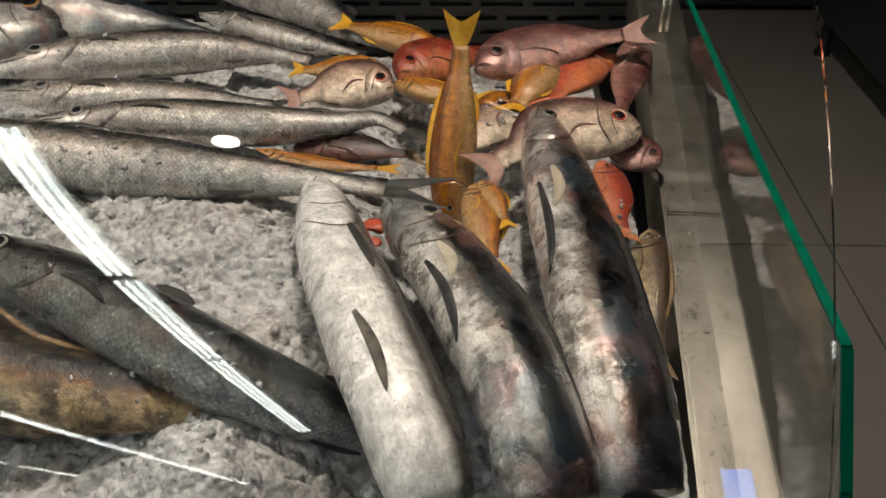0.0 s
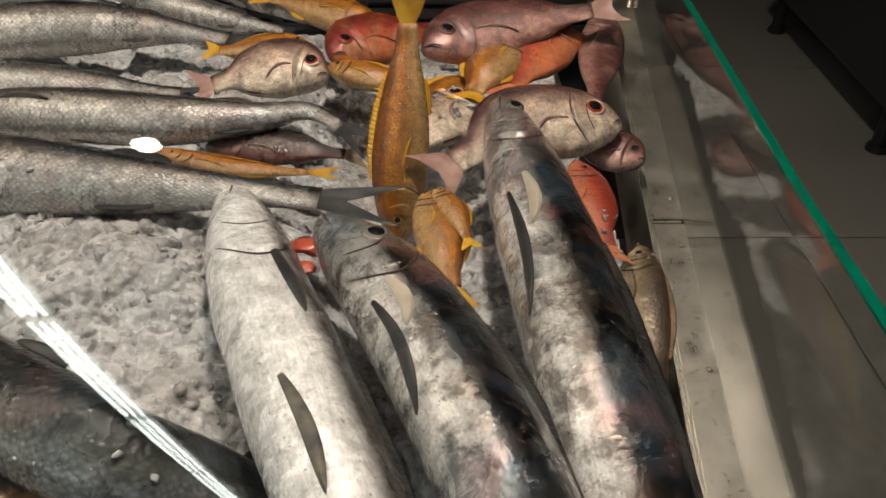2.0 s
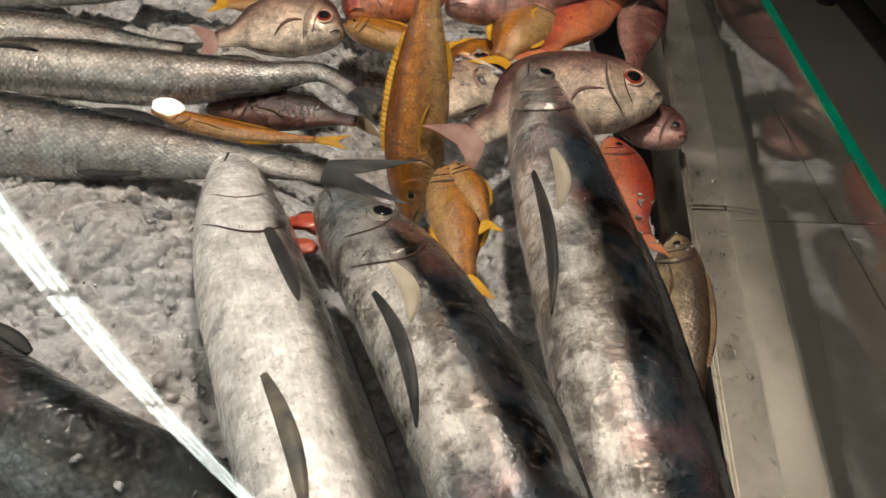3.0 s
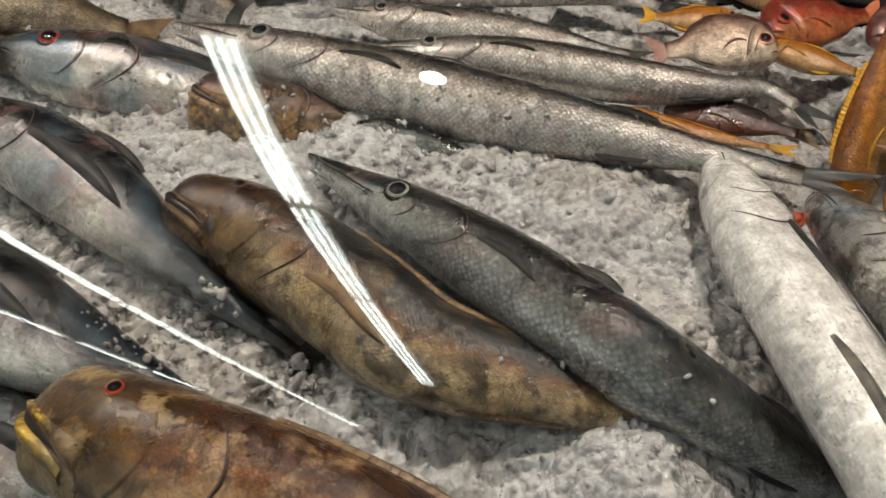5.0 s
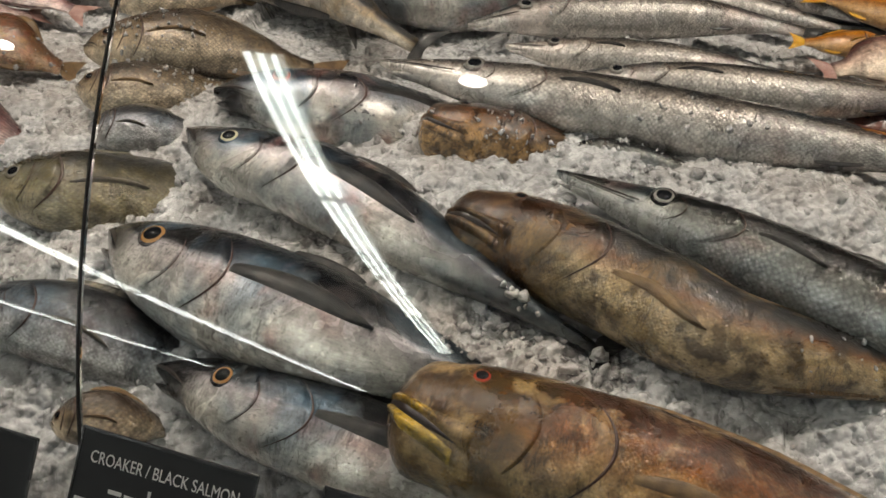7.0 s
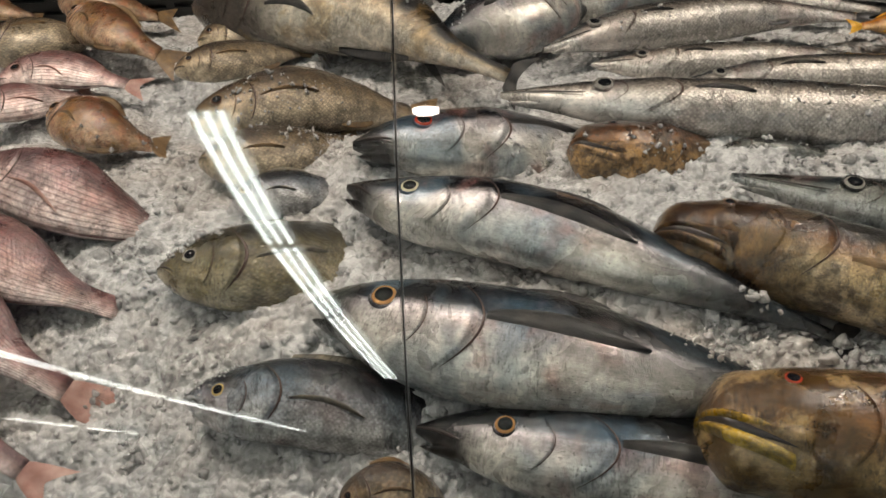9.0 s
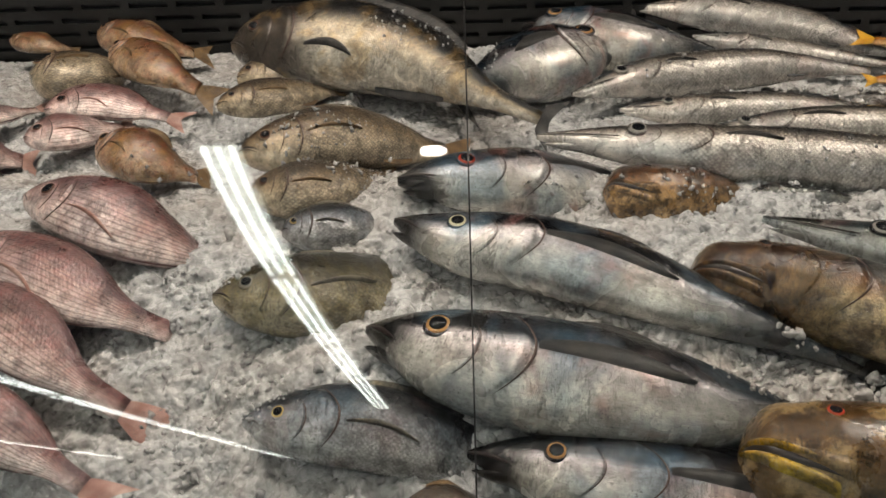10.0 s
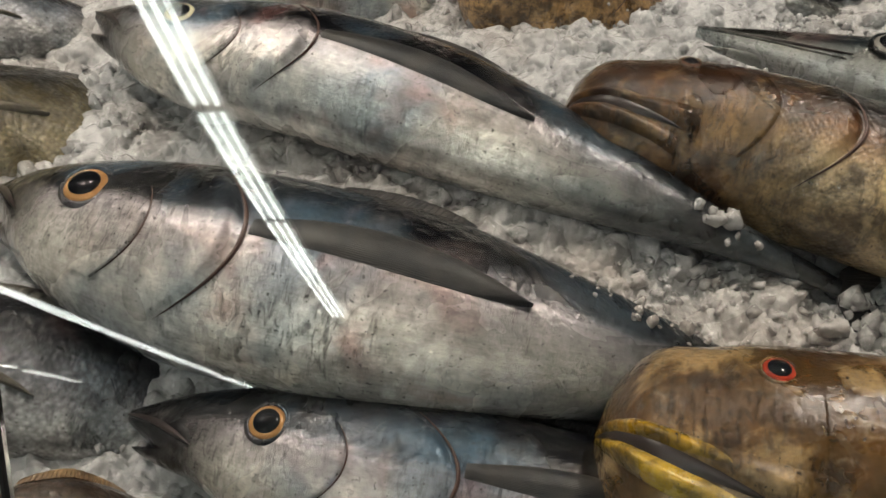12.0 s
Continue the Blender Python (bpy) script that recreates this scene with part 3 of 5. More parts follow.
# end glass: a low panel on the rim, with a green polished edge
end = new("end_glass_panel")
lp = []
for y, z in ((2.0, 0.70), (1.55, 0.775), (0.88, 0.808), (0.595, 0.833), (0.52, 0.755), (0.455, 0.60), (0.445, 0.50), (2.0, 0.62)):
    lp.append((rim_x(y) + 0.040, y, max(z, rim_z(y) - 0.002) if z > 0.5 else rim_z(y) - 0.002))
pane = part("pane", prism(bmesh.new(), lp, (0.008, 0, 0)), GLASS, end)
pane.visible_shadow = False
edge = bmesh.new()
for (ya, za), (yb, zb) in (((2.0, 0.70), (1.55, 0.775)), ((1.55, 0.775), (0.88, 0.808)), ((0.88, 0.808), (0.595, 0.833)), ((0.595, 0.833), (0.52, 0.755)), ((0.52, 0.755), (0.455, 0.60))):
    d = Vector((0, -(zb - za), yb - ya)).normalized() * -0.0035
    if d.z < 0:
        d = -d
    lpe = [(rim_x(ya) + 0.0395, ya, za + 0.0005), (rim_x(yb) + 0.0395, yb, zb + 0.0005), (rim_x(yb) + 0.0395, yb + d.y, zb + d.z), (rim_x(ya) + 0.0395, ya + d.y, za + d.z)]
    prism(edge, lpe, (0.009, 0, 0))
part("polished_edge", edge, EDGE, end, "green polished glass edge")
tagged(end, "clear end glass panel with a green polished edge", "glass panel")

# black vent grille along the back
grille = new("vent_grille")
grille.location = (0, 2.02, 0.44)
part("backing", boxed(-2.9, 0.46, 0.012, 0.026, 0, 0.56), BLACK, grille)
bars = bmesh.new()
RZ = 0.034
for i in range(15):
    z = 0.02 + i * RZ
    box(bars, -2.9, 0.46, -0.004, 0.011, z, z + 0.021)
    x = -2.9 + (0.06 if i % 2 else 0.0)
    while x < 0.44:
        box(bars, x, x + 0.022, -0.004, 0.011, z + 0.021, z + RZ)
        x += 0.12
part("slotted_face", bars, BLACK, grille, "black slotted plastic face")
tagged(grille, "black slotted plastic vent grille behind the ice", "vent grille")


# ---- things beyond the end of the counter ----
def cabinet(x0, x1, y0, y1, z0, z1, feet):
    root = new("dark_cabinet")
    root.location = ((x0 + x1) / 2, (y0 + y1) / 2, 0)
    ox, oy = root.location.x, root.location.y
    part("body", boxed(x0 - ox, x1 - ox, y0 - oy, y1 - oy, z0, z1, bevel=0.01), DARKPANEL, root)
    for fx, fy in feet:
        bm = bmesh.new()
        bmesh.ops.create_cone(bm, cap_ends=True, segments=14, radius1=0.022, radius2=0.018, depth=z0 - 0.01, matrix=Matrix.Translation((fx - ox, fy - oy, z0 / 2 + 0.005)))
        bmesh.ops.create_cone(bm, cap_ends=True, segments=14, radius1=0.032, radius2=0.03, depth=0.015, matrix=Matrix.Translation((fx - ox, fy - oy, 0.0075)))
        part("foot", bm, BLACK, root, "black adjustable foot", smooth=False)
    tagged(root, "black display cabinet standing on adjustable feet", "cabinet", "dark cabinets")


cabinet(1.31, 2.1, 1.2, 3.22, 0.14, 1.3, ((1.35, 3.12), (1.35, 2.3), (1.35, 1.45), (2.0, 3.12), (2.0, 1.45)))
cabinet(0.55, 2.9, 3.55, 4.2, 0.03, 1.4, ((0.7, 3.7), (2.6, 3.7)))


# ---- crushed ice ----
def ice_z(x, y):
    z = 0.472 + 0.133 * min(1.0, max(0.0, (y - 0.48) / 0.32)) ** 0.8 + 0.012 * min(1.0, max(0.0, (y - 0.8) / 0.8))
    if x < -0.3:
        z += 0.008 * min(1.0, (-0.3 - x) / 0.1)
    if y > 1.7:
        z -= 0.1 * (y - 1.7) * (1.0 if x < -0.4 else 4.0)
    if x > -0.2 and y < 1.9:
        z -= 0.062 * min(1.0, (x + 0.2) / 0.15)
    if x < -0.45:
        z += 0.035 * min(1.0, (-0.45 - x) / 0.2) * min(1.0, max(0.0, (y - 0.82) / 0.25))
        if x < -1.3:
            z -= 0.03 * min(1.0, (-1.3 - x) / 0.15)
    if y > 1.14:
        z -= (0.075 if -1.3 < x < -0.45 else 0.04) * min(1.0, (y - 1.14) / 0.2)
    z += 0.02 * noise.noise((x * 4.3, y * 4.3, 1.7)) + 0.01 * noise.noise((x * 13, y * 13, 4.1))
    for mx, my, mr, mh in MOUNDS:
        q = ((x - mx) ** 2 + (y - my) ** 2) / (mr * mr)
        if q < 4:
            z += mh * math.exp(-q * 1.6)
    return z


MOUNDS = ((-0.22, 0.64, 0.11, 0.085), (-0.3, 1.02, 0.12, 0.055), (-0.42, 1.06, 0.1, 0.03), (-0.5, 0.66, 0.1, 0.02), (-0.76, 0.85, 0.05, -0.045), (-0.67, 0.81, 0.06, -0.06), (-0.58, 0.76, 0.05, -0.05))


def lumps(X, Y, cell, seed):
    """Packed rounded lumps round jittered cell points, and a height for each lump."""
    rng = np.random.default_rng(seed)
    jit = rng.random((64, 64, 3))
    gx, gy = np.floor(X / cell).astype(int), np.floor(Y / cell).astype(int)
    d1, hh = np.full(X.shape, 9.0), np.zeros(X.shape)
    for dx in (-1, 0, 1):
        for dy in (-1, 0, 1):
            j = jit[(gx + dx) % 64, (gy + dy) % 64]
            d = np.hypot(X / cell - (gx + dx + j[..., 0]), Y / cell - (gy + dy + j[..., 1]))
            near = d < d1
            hh = np.where(near, j[..., 2], hh)
            d1 = np.where(near, d, d1)
    return np.sqrt(np.clip(1.0 - (d1 / 0.85) ** 2, 0.0, 1.0)), hh


NX, NY = 1150, 560
gx, gy = np.meshgrid(np.linspace(-2.88, 0.298, NX), np.linspace(0.455, 2.0, NY), indexing="ij")
cx, cy = np.linspace(-2.88, 0.298, 200), np.linspace(0.455, 2.0, 111)
coarse = np.array([[ice_z(x, y) for y in cy] for x in cx])
half = np.array([np.interp(gy[0], cy, row) for row in coarse])
gz = np.array([np.interp(gx[:, 0], cx, half[:, k]) for k in range(NY)]).T
warp = 0.006 * np.sin(gx * 90 + 3 * np.sin(gy * 60))
for cell, rise, sd in ((0.026, 0.013, 5), (0.014, 0.009, 6), (0.0075, 0.003, 7)):
    dome, tall = lumps(gx + warp, gy + warp * 0.7, cell, sd)
    gz = gz + rise * (dome * (0.45 + 0.75 * tall) - 0.6)
verts = np.stack([gx, gy, gz], -1).reshape(-1, 3)
ii, jj = np.meshgrid(np.arange(NX - 1), np.arange(NY - 1), indexing="ij")
k0 = (ii * NY + jj).ravel()
quads = np.stack([k0, k0 + NY, k0 + NY + 1, k0 + 1], 1)
me = bpy.data.meshes.new("ice_bed")
me.from_pydata(verts.tolist(), [], quads.tolist())
me.polygons.foreach_set("use_smooth", [True] * len(me.polygons))
me.materials.append(ICE)
ice_bed = tagged(new("ice_bed", me), "bed of packed wet crushed ice", "ice", kind="stuff")


def chunk_shape(k):
    """An angular shard: the hull of a few random points."""
    rng = np.random.default_rng(100 + k)
    bm = bmesh.new()
    for p in rng.normal(size=(16, 3)):
        p = p / np.linalg.norm(p) * (0.85 + 0.2 * rng.random())
        bm.verts.new((p[0] * 1.15, p[1], p[2] * 0.7))
    bmesh.ops.convex_hull(bm, input=bm.verts[:])
    for v in [v for v in bm.verts if not v.link_faces]:
        bm.verts.remove(v)
    bmesh.ops.triangulate(bm, faces=bm.faces[:])
    bm.verts.index_update()
    vs = np.array([v.co[:] for v in bm.verts])
    fs = np.array([[v.index for v in f.verts] for f in bm.faces])
    bm.free()
    return vs, fs


def scatter(name, label, count, seed, small, large, region):
    rng = np.random.default_rng(seed)
    shapes = [chunk_shape(k) for k in range(14)]
    V, F, base = [], [], 0
    for i in range(count):
        x, y = region(rng)
        r = small + (large - small) * rng.random() ** 2.2
        vs, fs = shapes[rng.integers(len(shapes))]
        rot = np.array(Euler(rng.random(3) * 6.28).to_matrix())
        z = ice_z(x, y) + r * (rng.random() * 0.9 - 0.45)
        V.append((vs * r * (0.75 + 0.5 * rng.random(3))) @ rot.T + (x, y, z))
        F.append(fs + base)
        base += len(vs)
    me = bpy.data.meshes.new(name)
    me.from_pydata(np.concatenate(V).tolist(), [], np.concatenate(F).tolist())
    me.polygons.foreach_set("use_smooth", [True] * len(me.polygons))
    me.materials.append(CHIP)
    return tagged(new(name, me), label, "ice", kind="stuff")


def anywhere(rng):
    return -2.85 + 3.1 * rng.random(), 0.47 + 1.5 * rng.random()


def near_front(rng):
    return -1.7 + 1.6 * rng.random(), 0.55 + 0.65 * rng.random()


scatter("crushed_ice_chips", "loose translucent chips of crushed ice", 12000, 3, 0.0022, 0.0065, anywhere)
scatter("crushed_ice_lumps", "larger clear lumps of crushed ice", 1300, 4, 0.004, 0.012, near_front)


# ---- fish ----
def curve_pts(pts, n):
    """Points at even steps along a smooth line through pts."""
    P = [Vector(p) for p in pts]
    P = [P[0] * 2 - P[1]] + P + [P[-1] * 2 - P[-2]]
    dense = []
    for a, b, c, d in zip(P, P[1:], P[2:], P[3:]):
        for k in range(24):
            t = k / 24
            dense.append(0.5 * (2 * b + (c - a) * t + (2 * a - 5 * b + 4 * c - d) * t * t + (3 * b - a - 3 * c + d) * t ** 3))
    dense.append(P[-2])
    D = np.array([p[:] for p in dense])
    cum = np.concatenate(([0], np.cumsum(np.linalg.norm(np.diff(D, axis=0), axis=1))))
    s = np.linspace(0, cum[-1], n)
    return np.stack([np.interp(s, cum, D[:, k]) for k in range(3)], 1), cum[-1]


def smooth_interp(x, xs, ys):
    """Monotone smooth interpolation."""
    xs, ys = np.array(xs, float), np.array(ys, float)
    g = np.gradient(ys, xs)
    i = np.clip(np.searchsorted(xs, x) - 1, 0, len(xs) - 2)
    h = xs[i + 1] - xs[i]
    t = (x - xs[i]) / h
    return (2 * t ** 3 - 3 * t ** 2 + 1) * ys[i] + (t ** 3 - 2 * t ** 2 + t) * h * g[i] + (3 * t ** 2 - 2 * t ** 3) * ys[i + 1] + (t ** 3 - t ** 2) * h * g[i + 1]


# rows: s, dorsal half height, ventral half height, half thickness (of the greatest height)
SHAPE = {
    "barracuda": dict(rows=((0, .04, .05, .05), (.06, .15, .17, .14), (.14, .3, .3, .24), (.24, .42, .42, .36), (.45, .5, .5, .42), (.65, .45, .45, .38), (.82, .27, .27, .22), (.93, .16, .16, .1), (1, .15, .15, .04)),
                      eye=(.18, .22, .19), gill=.305, mouth=(.15, -.16), pec=(.325, .02, .1, .42), tail=(.1, .26, .7), dorsal=((.43, .5, .12), (.72, .8, .14)), anal=((.73, .8, .06),)),
    "cobia": dict(rows=((0, .09, .09, .1), (.03, .17, .19, .2), (.09, .27, .3, .3), (.2, .39, .42, .4), (.4, .5, .5, .45), (.65, .5, .5, .44), (.85, .48, .48, .4), (.95, .45, .45, .34), (1, .4, .4, .2)),
                  eye=(.17, .2, .125), gill=.34, mouth=(.1, -.3), pec=(.36, -.72, .26, .34), tail=(.05, .4, .3), dorsal=((.45, .9, .1),), anal=()),
    "game": dict(rows=((0, .08, .1, .1), (.03, .22, .22, .2), (.09, .36, .36, .32), (.2, .47, .47, .38), (.36, .52, .5, .4), (.55, .42, .42, .34), (.75, .24, .24, .2), (.9, .1, .1, .08), (1, .07, .07, .03)),
                 eye=(.1, .1, .09), gill=.22, mouth=(.07, -.3), pec=(.26, -.4, .16, .3), tail=(.05, .3, .5), dorsal=((.3, .7, .12),), anal=((.5, .75, .1),)),
    "tuna": dict(rows=((0, .05, .04, .05), (.05, .19, .18, .16), (.12, .33, .35, .26), (.22, .44, .48, .34), (.36, .5, .52, .37), (.52, .46, .48, .34), (.7, .3, .32, .24), (.86, .13, .13, .12), (1, .06, .06, .03)),
                 eye=(.162, .2, .15), gill=.345, mouth=(.09, -.3), pec=(.35, .1, .27, .72), tail=(.1, .6, .7), dorsal=((.4, .55, .08),), anal=()),
    "grouper": dict(rows=((0, .04, .05, .05), (.01, .19, .22, .2), (.03, .32, .36, .32), (.1, .43, .45, .4), (.2, .48, .49, .43), (.36, .5, .5, .42), (.6, .44, .42, .34), (.8, .28, .28, .2), (.93, .2, .2, .1), (1, .2, .2, .05)),
                    eye=(.14, .52, .085), gill=.34, mouth=(.14, -.4), pec=(.37, -.3, .17, .42), tail=(.1, .35, .1), dorsal=((.34, .85, .05),), anal=((.65, .82, .03),)),
    "bream": dict(rows=((0, .06, .08, .07), (.03, .18, .16, .12), (.1, .34, .27, .17), (.2, .47, .38, .2), (.36, .54, .46, .21), (.55, .5, .44, .2), (.72, .36, .33, .14), (.84, .19, .19, .08), (1, .14, .14, .025)),
                  eye=(.155, .08, .13), gill=.28, mouth=(.07, -.4), pec=(.3, -.25, .24, .2), tail=(.16, .34, .45), dorsal=((.28, .75, .018),), anal=((.58, .75, .015),)),
    "slim": dict(rows=((0, .06, .08, .08), (.04, .2, .18, .16), (.12, .36, .32, .24), (.22, .46, .42, .3), (.38, .52, .48, .32), (.58, .48, .46, .3), (.76, .34, .34, .22), (.88, .22, .22, .12), (1, .18, .18, .04)),
                 eye=(.13, .04, .105), gill=.28, mouth=(.09, -.35), pec=(.3, -.2, .2, .24), tail=(.16, .4, .35), dorsal=((.3, .78, .1),), anal=((.6, .76, .08),)),
}
# kind: shape, skin, fins, iris
KIND = {
    "barracuda": ("barracuda", "barracuda", "dark", "grey"), "barracuda_dark": ("barracuda", "barracuda_dark", "dark", "grey"),
    "cobia": ("cobia", "cobia", "dark", "dull"), "cobia_pale": ("cobia", "cobia_pale", "dark", "dull"), "cobia_dark": ("game", "cobia_dark", "dark", "brown"),
    "tuna": ("tuna", "tuna", "dark", "amber"), "grouper": ("grouper", "grouper", "brown", "brown"), "grouper_orange": ("grouper", "grouper_orange", "brown", "red"),
    "rockfish": ("grouper", "rockfish", "brown", "brown"), "jack": ("slim", "jack", "grey", "gold"), "jack_olive": ("slim", "jack_olive", "grey", "grey"),
    "croaker": ("slim", "croaker", "brown", "brown"), "croaker_pale": ("slim", "croaker_pale", "brown", "brown"),
    "snapper_stripe": ("bream", "snapper_stripe", "pink", "brown"), "snapper_pink": ("bream", "snapper_pink", "pink", "brown"), "snapper_pale": ("bream", "snapper_pale", "pink", "red"),
    "snapper_red": ("bream", "snapper_red", "red", "red"), "snapper_orange": ("bream", "snapper_orange", "red", "red"), "snapper_dark": ("bream", "snapper_dark", "brown", "brown"),
    "yellowtail": ("slim", "yellowtail", "yellow", "gold"), "redfish": ("slim", "redfish", "brown", "brown"),
}


class Body:
    """The skin of one fish, as a function of place along it (s), height on its flank (v) and lift off it."""

    def __init__(self, shape, pts, high, dors, roll, up, origin, seed):
        self.high = high
        tail = shape["tail"][0]
        C, full = curve_pts(pts, 81)
        keep = int(round(80 * (1 - tail))) + 1
        self.C, self.length = C[:keep] - np.array(origin), full * (1 - tail)
        self.tail_c, self.tail_len = C[keep - 1:] - np.array(origin), full * tail
        self.sg = np.linspace(0, 1, keep)
        T = np.gradient(self.C, axis=0)
        T /= np.linalg.norm(T, axis=1)[:, None]
        B = np.cross(np.array(up, float)[None], T) * dors
        B /= np.linalg.norm(B, axis=1)[:, None]
        N = np.cross(T, B)
        N *= np.where(N @ np.array(up, float) < 0, -1, 1)[:, None]
        c, s = math.cos(radians(roll)), math.sin(radians(roll))
        self.B, self.N, self.T = B * c + N * s, N * c - B * s, T
        r = np.array(shape["rows"]).T
        self.rows, self.seed = r, seed

    def at(self, s, v, side=1.0, lift=0.0):
        s = min(1.0, max(0.0, s))
        pick = lambda A: np.array([np.interp(s, self.sg, A[:, k]) for k in range(3)])
        c, b, n = pick(self.C), pick(self.B), pick(self.N)
        d, e, t = (float(smooth_interp(np.array(s), self.rows[0], self.rows[k])) * self.high for k in (1, 2, 3))
        w = math.sqrt(max(0.0, 1 - v * v))
        p = c + b * ((d - e) / 2 + v * (d + e) / 2) + n * side * t * w ** 0.9
        wob = 1 + 0.035 * noise.noise((s * 7 + self.seed, v * 2, side * 3 + self.seed))
        p = c + (p - c) * wob
        return p + (n * side * max(w, 0.25) + b * v * 0.6) * lift


def sheet(body, fn, nu, nv, bm=None):
    """A grid of points fn(i, j) -> place, (s, v); shared uv."""
    bm = bm or bmesh.new()
    l1, l2 = (bm.loops.layers.uv.get("body") or bm.loops.layers.uv.new("body")), (bm.loops.layers.uv.get("metric") or bm.loops.layers.uv.new("metric"))
    V, S = [], []
    for i in range(nu + 1):
        row = [fn(i / nu, j / nv) for j in range(nv + 1)]
        V.append([bm.verts.new(p) for p, q in row])
        S.append([q for p, q in row])
    for i in range(nu):
        for j in range(nv):
            f = bm.faces.new((V[i][j], V[i + 1][j], V[i + 1][j + 1], V[i][j + 1]))
            for lo, (a, b) in zip(f.loops, ((i, j), (i + 1, j), (i + 1, j + 1), (i, j + 1))):
                s, v = S[a][b]
                lo[l1].uv = (s, v * 0.5 + 0.5)
                lo[l2].uv = (s * body.length, math.asin(max(-1.0, min(1.0, v))) * body.high * 0.42)
    return bm


def fish(name, kind, label, category, high, dors, roll, pts, up=(0, 0, 1), group="", iris=None, fins=None, eye=True, eye_at=None, gill_at=None, seed=0):
    shape = dict(SHAPE[KIND[kind][0]])
    if eye_at:
        shape["eye"] = eye_at
    if gill_at:
        shape["gill"] = gill_at
    skin, fin, ir = SKIN[KIND[kind][1]], FIN[fins or KIND[kind][2]], IRIS[iris or KIND[kind][3]]
    mid = np.mean(np.array(pts), axis=0)
    lowest = min(p[2] for p in pts) - high * 0.3
    origin = (float(mid[0]), float(mid[1]), float(lowest))
    root = new(name)
    root.location = origin
    b = Body(shape, pts, high, dors, roll, up, origin, seed * 1.37 + len(label))
    L = b.length

    # body: two flanks joined along back and belly
    def skin_at(u, w):
        s = u ** 1.35
        a = (w * 2 - 1) * math.pi
        v, side = math.sin(a), math.cos(a)
        p_up, p_dn = b.at(s, v, 1), b.at(s, v, -1)
        return (p_up if side >= 0 else p_dn), (s, v)
    bm = sheet(b, skin_at, 46, 28)
    bmesh.ops.remove_doubles(bm, verts=bm.verts[:], dist=0.00002)
    cap = [e for e in bm.edges if e.is_boundary]
    if cap:
        bmesh.ops.holes_fill(bm, edges=cap, sides=40)
    bmesh.ops.recalc_face_normals(bm, faces=bm.faces[:])
    part("body", bm, skin, root, smooth=True)

    # gill cover: a plate whose rear edge stands off the flank
    g, lip = shape["gill"], 0.055 * high
    clear = shape["eye"][0] + shape["eye"][2] * high * 0.85 / L

    def gill_at(u, w):
        v = -0.86 + 1.56 * w
        rear = g - 0.3 * g * ((v + 0.05) * 0.95) ** 2
        front = max(g * 0.42, clear)
        if u > 0.93:
            return b.at(rear + 0.002, v, 1, -0.004), (rear, v)
        k = u / 0.93
        s = front + (rear - front) * k
        return b.at(s, v, 1, lip * k ** 2 * (1 - abs(w * 2 - 1) ** 3)), (s, v)
    part("gill_cover", sheet(b, gill_at, 15, 16), skin, root, smooth=True)

    # dark ribbon laid on the skin, standing in for the shaded gap behind a plate
    def slit(part_name, rear_of, lo, hi, wide):
        def at(u, w):
            v = lo + (hi - lo) * u
            thick = wide * math.sin(math.pi * u) ** 0.5
            return b.at(rear_of(v) + (w - 0.25) * thick / L, v, 1, 0.0012 * math.sin(math.pi * w) + 0.0006), (rear_of(v), v)
        part(part_name, sheet(b, at, 20, 3), GILL, root, smooth=True)
    slit("gill_gap_shade", lambda v: g - 0.3 * g * ((v + 0.05) * 0.95) ** 2, -0.84, 0.66, 0.022 * high)
    slit("cheek_line", lambda v: g * 0.72 - 0.22 * g * ((v + 0.1) * 1.1) ** 2, -0.66, 0.34, 0.014 * high)

    def cheek_at(u, w):
        v = -0.7 + 1.1 * w
        rear = g * 0.72 - 0.22 * g * ((v + 0.1) * 1.1) ** 2
        front = max(g * 0.5, clear)
        if u > 0.92:
            return b.at(rear + 0.001, v, 1, -0.002), (rear, v)
        k = u / 0.92
        return b.at(front + (rear - front) * k, v, 1, 0.011 * high * k ** 2 + 0.0015), (front + (rear - front) * k, v)
    if g * 0.6 > max(g * 0.5, clear):
        part("cheek_plate", sheet(b, cheek_at, 10, 12), skin, root, smooth=True)

    # mouth slit and lower lip
    ms, mv = shape["mouth"]

    big_lips = "grouper" in kind or kind == "rockfish"

    def mouth_at(u, w):
        s = 0.001 + ms * u
        gape = {"tuna": 0.2, "barracuda": 0.14, "grouper": 0.12}.get(KIND[kind][0], 0.07)
        wid = gape * (1 - u) ** 0.8 + 0.015 * (1 - u)
        v = mv * u * 1.2 - 0.08 + (w - 0.5) * wid * 2.2
        return b.at(s, v, 1, 0.0016 * (1 - abs(w * 2 - 1)) + 0.0004), (s, v)
    part("mouth", sheet(b, mouth_at, 14, 4), MOUTH, root, smooth=True)

    def lip_at(centre, thick, rise):
        def at(u, w):
            s = 0.001 + ms * 0.97 * u
            v = mv * u * 1.2 + centre + (w - 0.5) * thick * (1 - 0.35 * u)
            return b.at(s, v, 1, rise * high * math.sin(math.pi * w) * (1 - 0.6 * u)), (s, v)
        return at
    lips = LIPS if kind == "grouper_orange" else skin
    part("lower_lip", sheet(b, lip_at(-0.25 if big_lips else -0.2, 0.28 if big_lips else 0.13, 0.07 if big_lips else 0.025), 12, 8), lips, root, smooth=True)
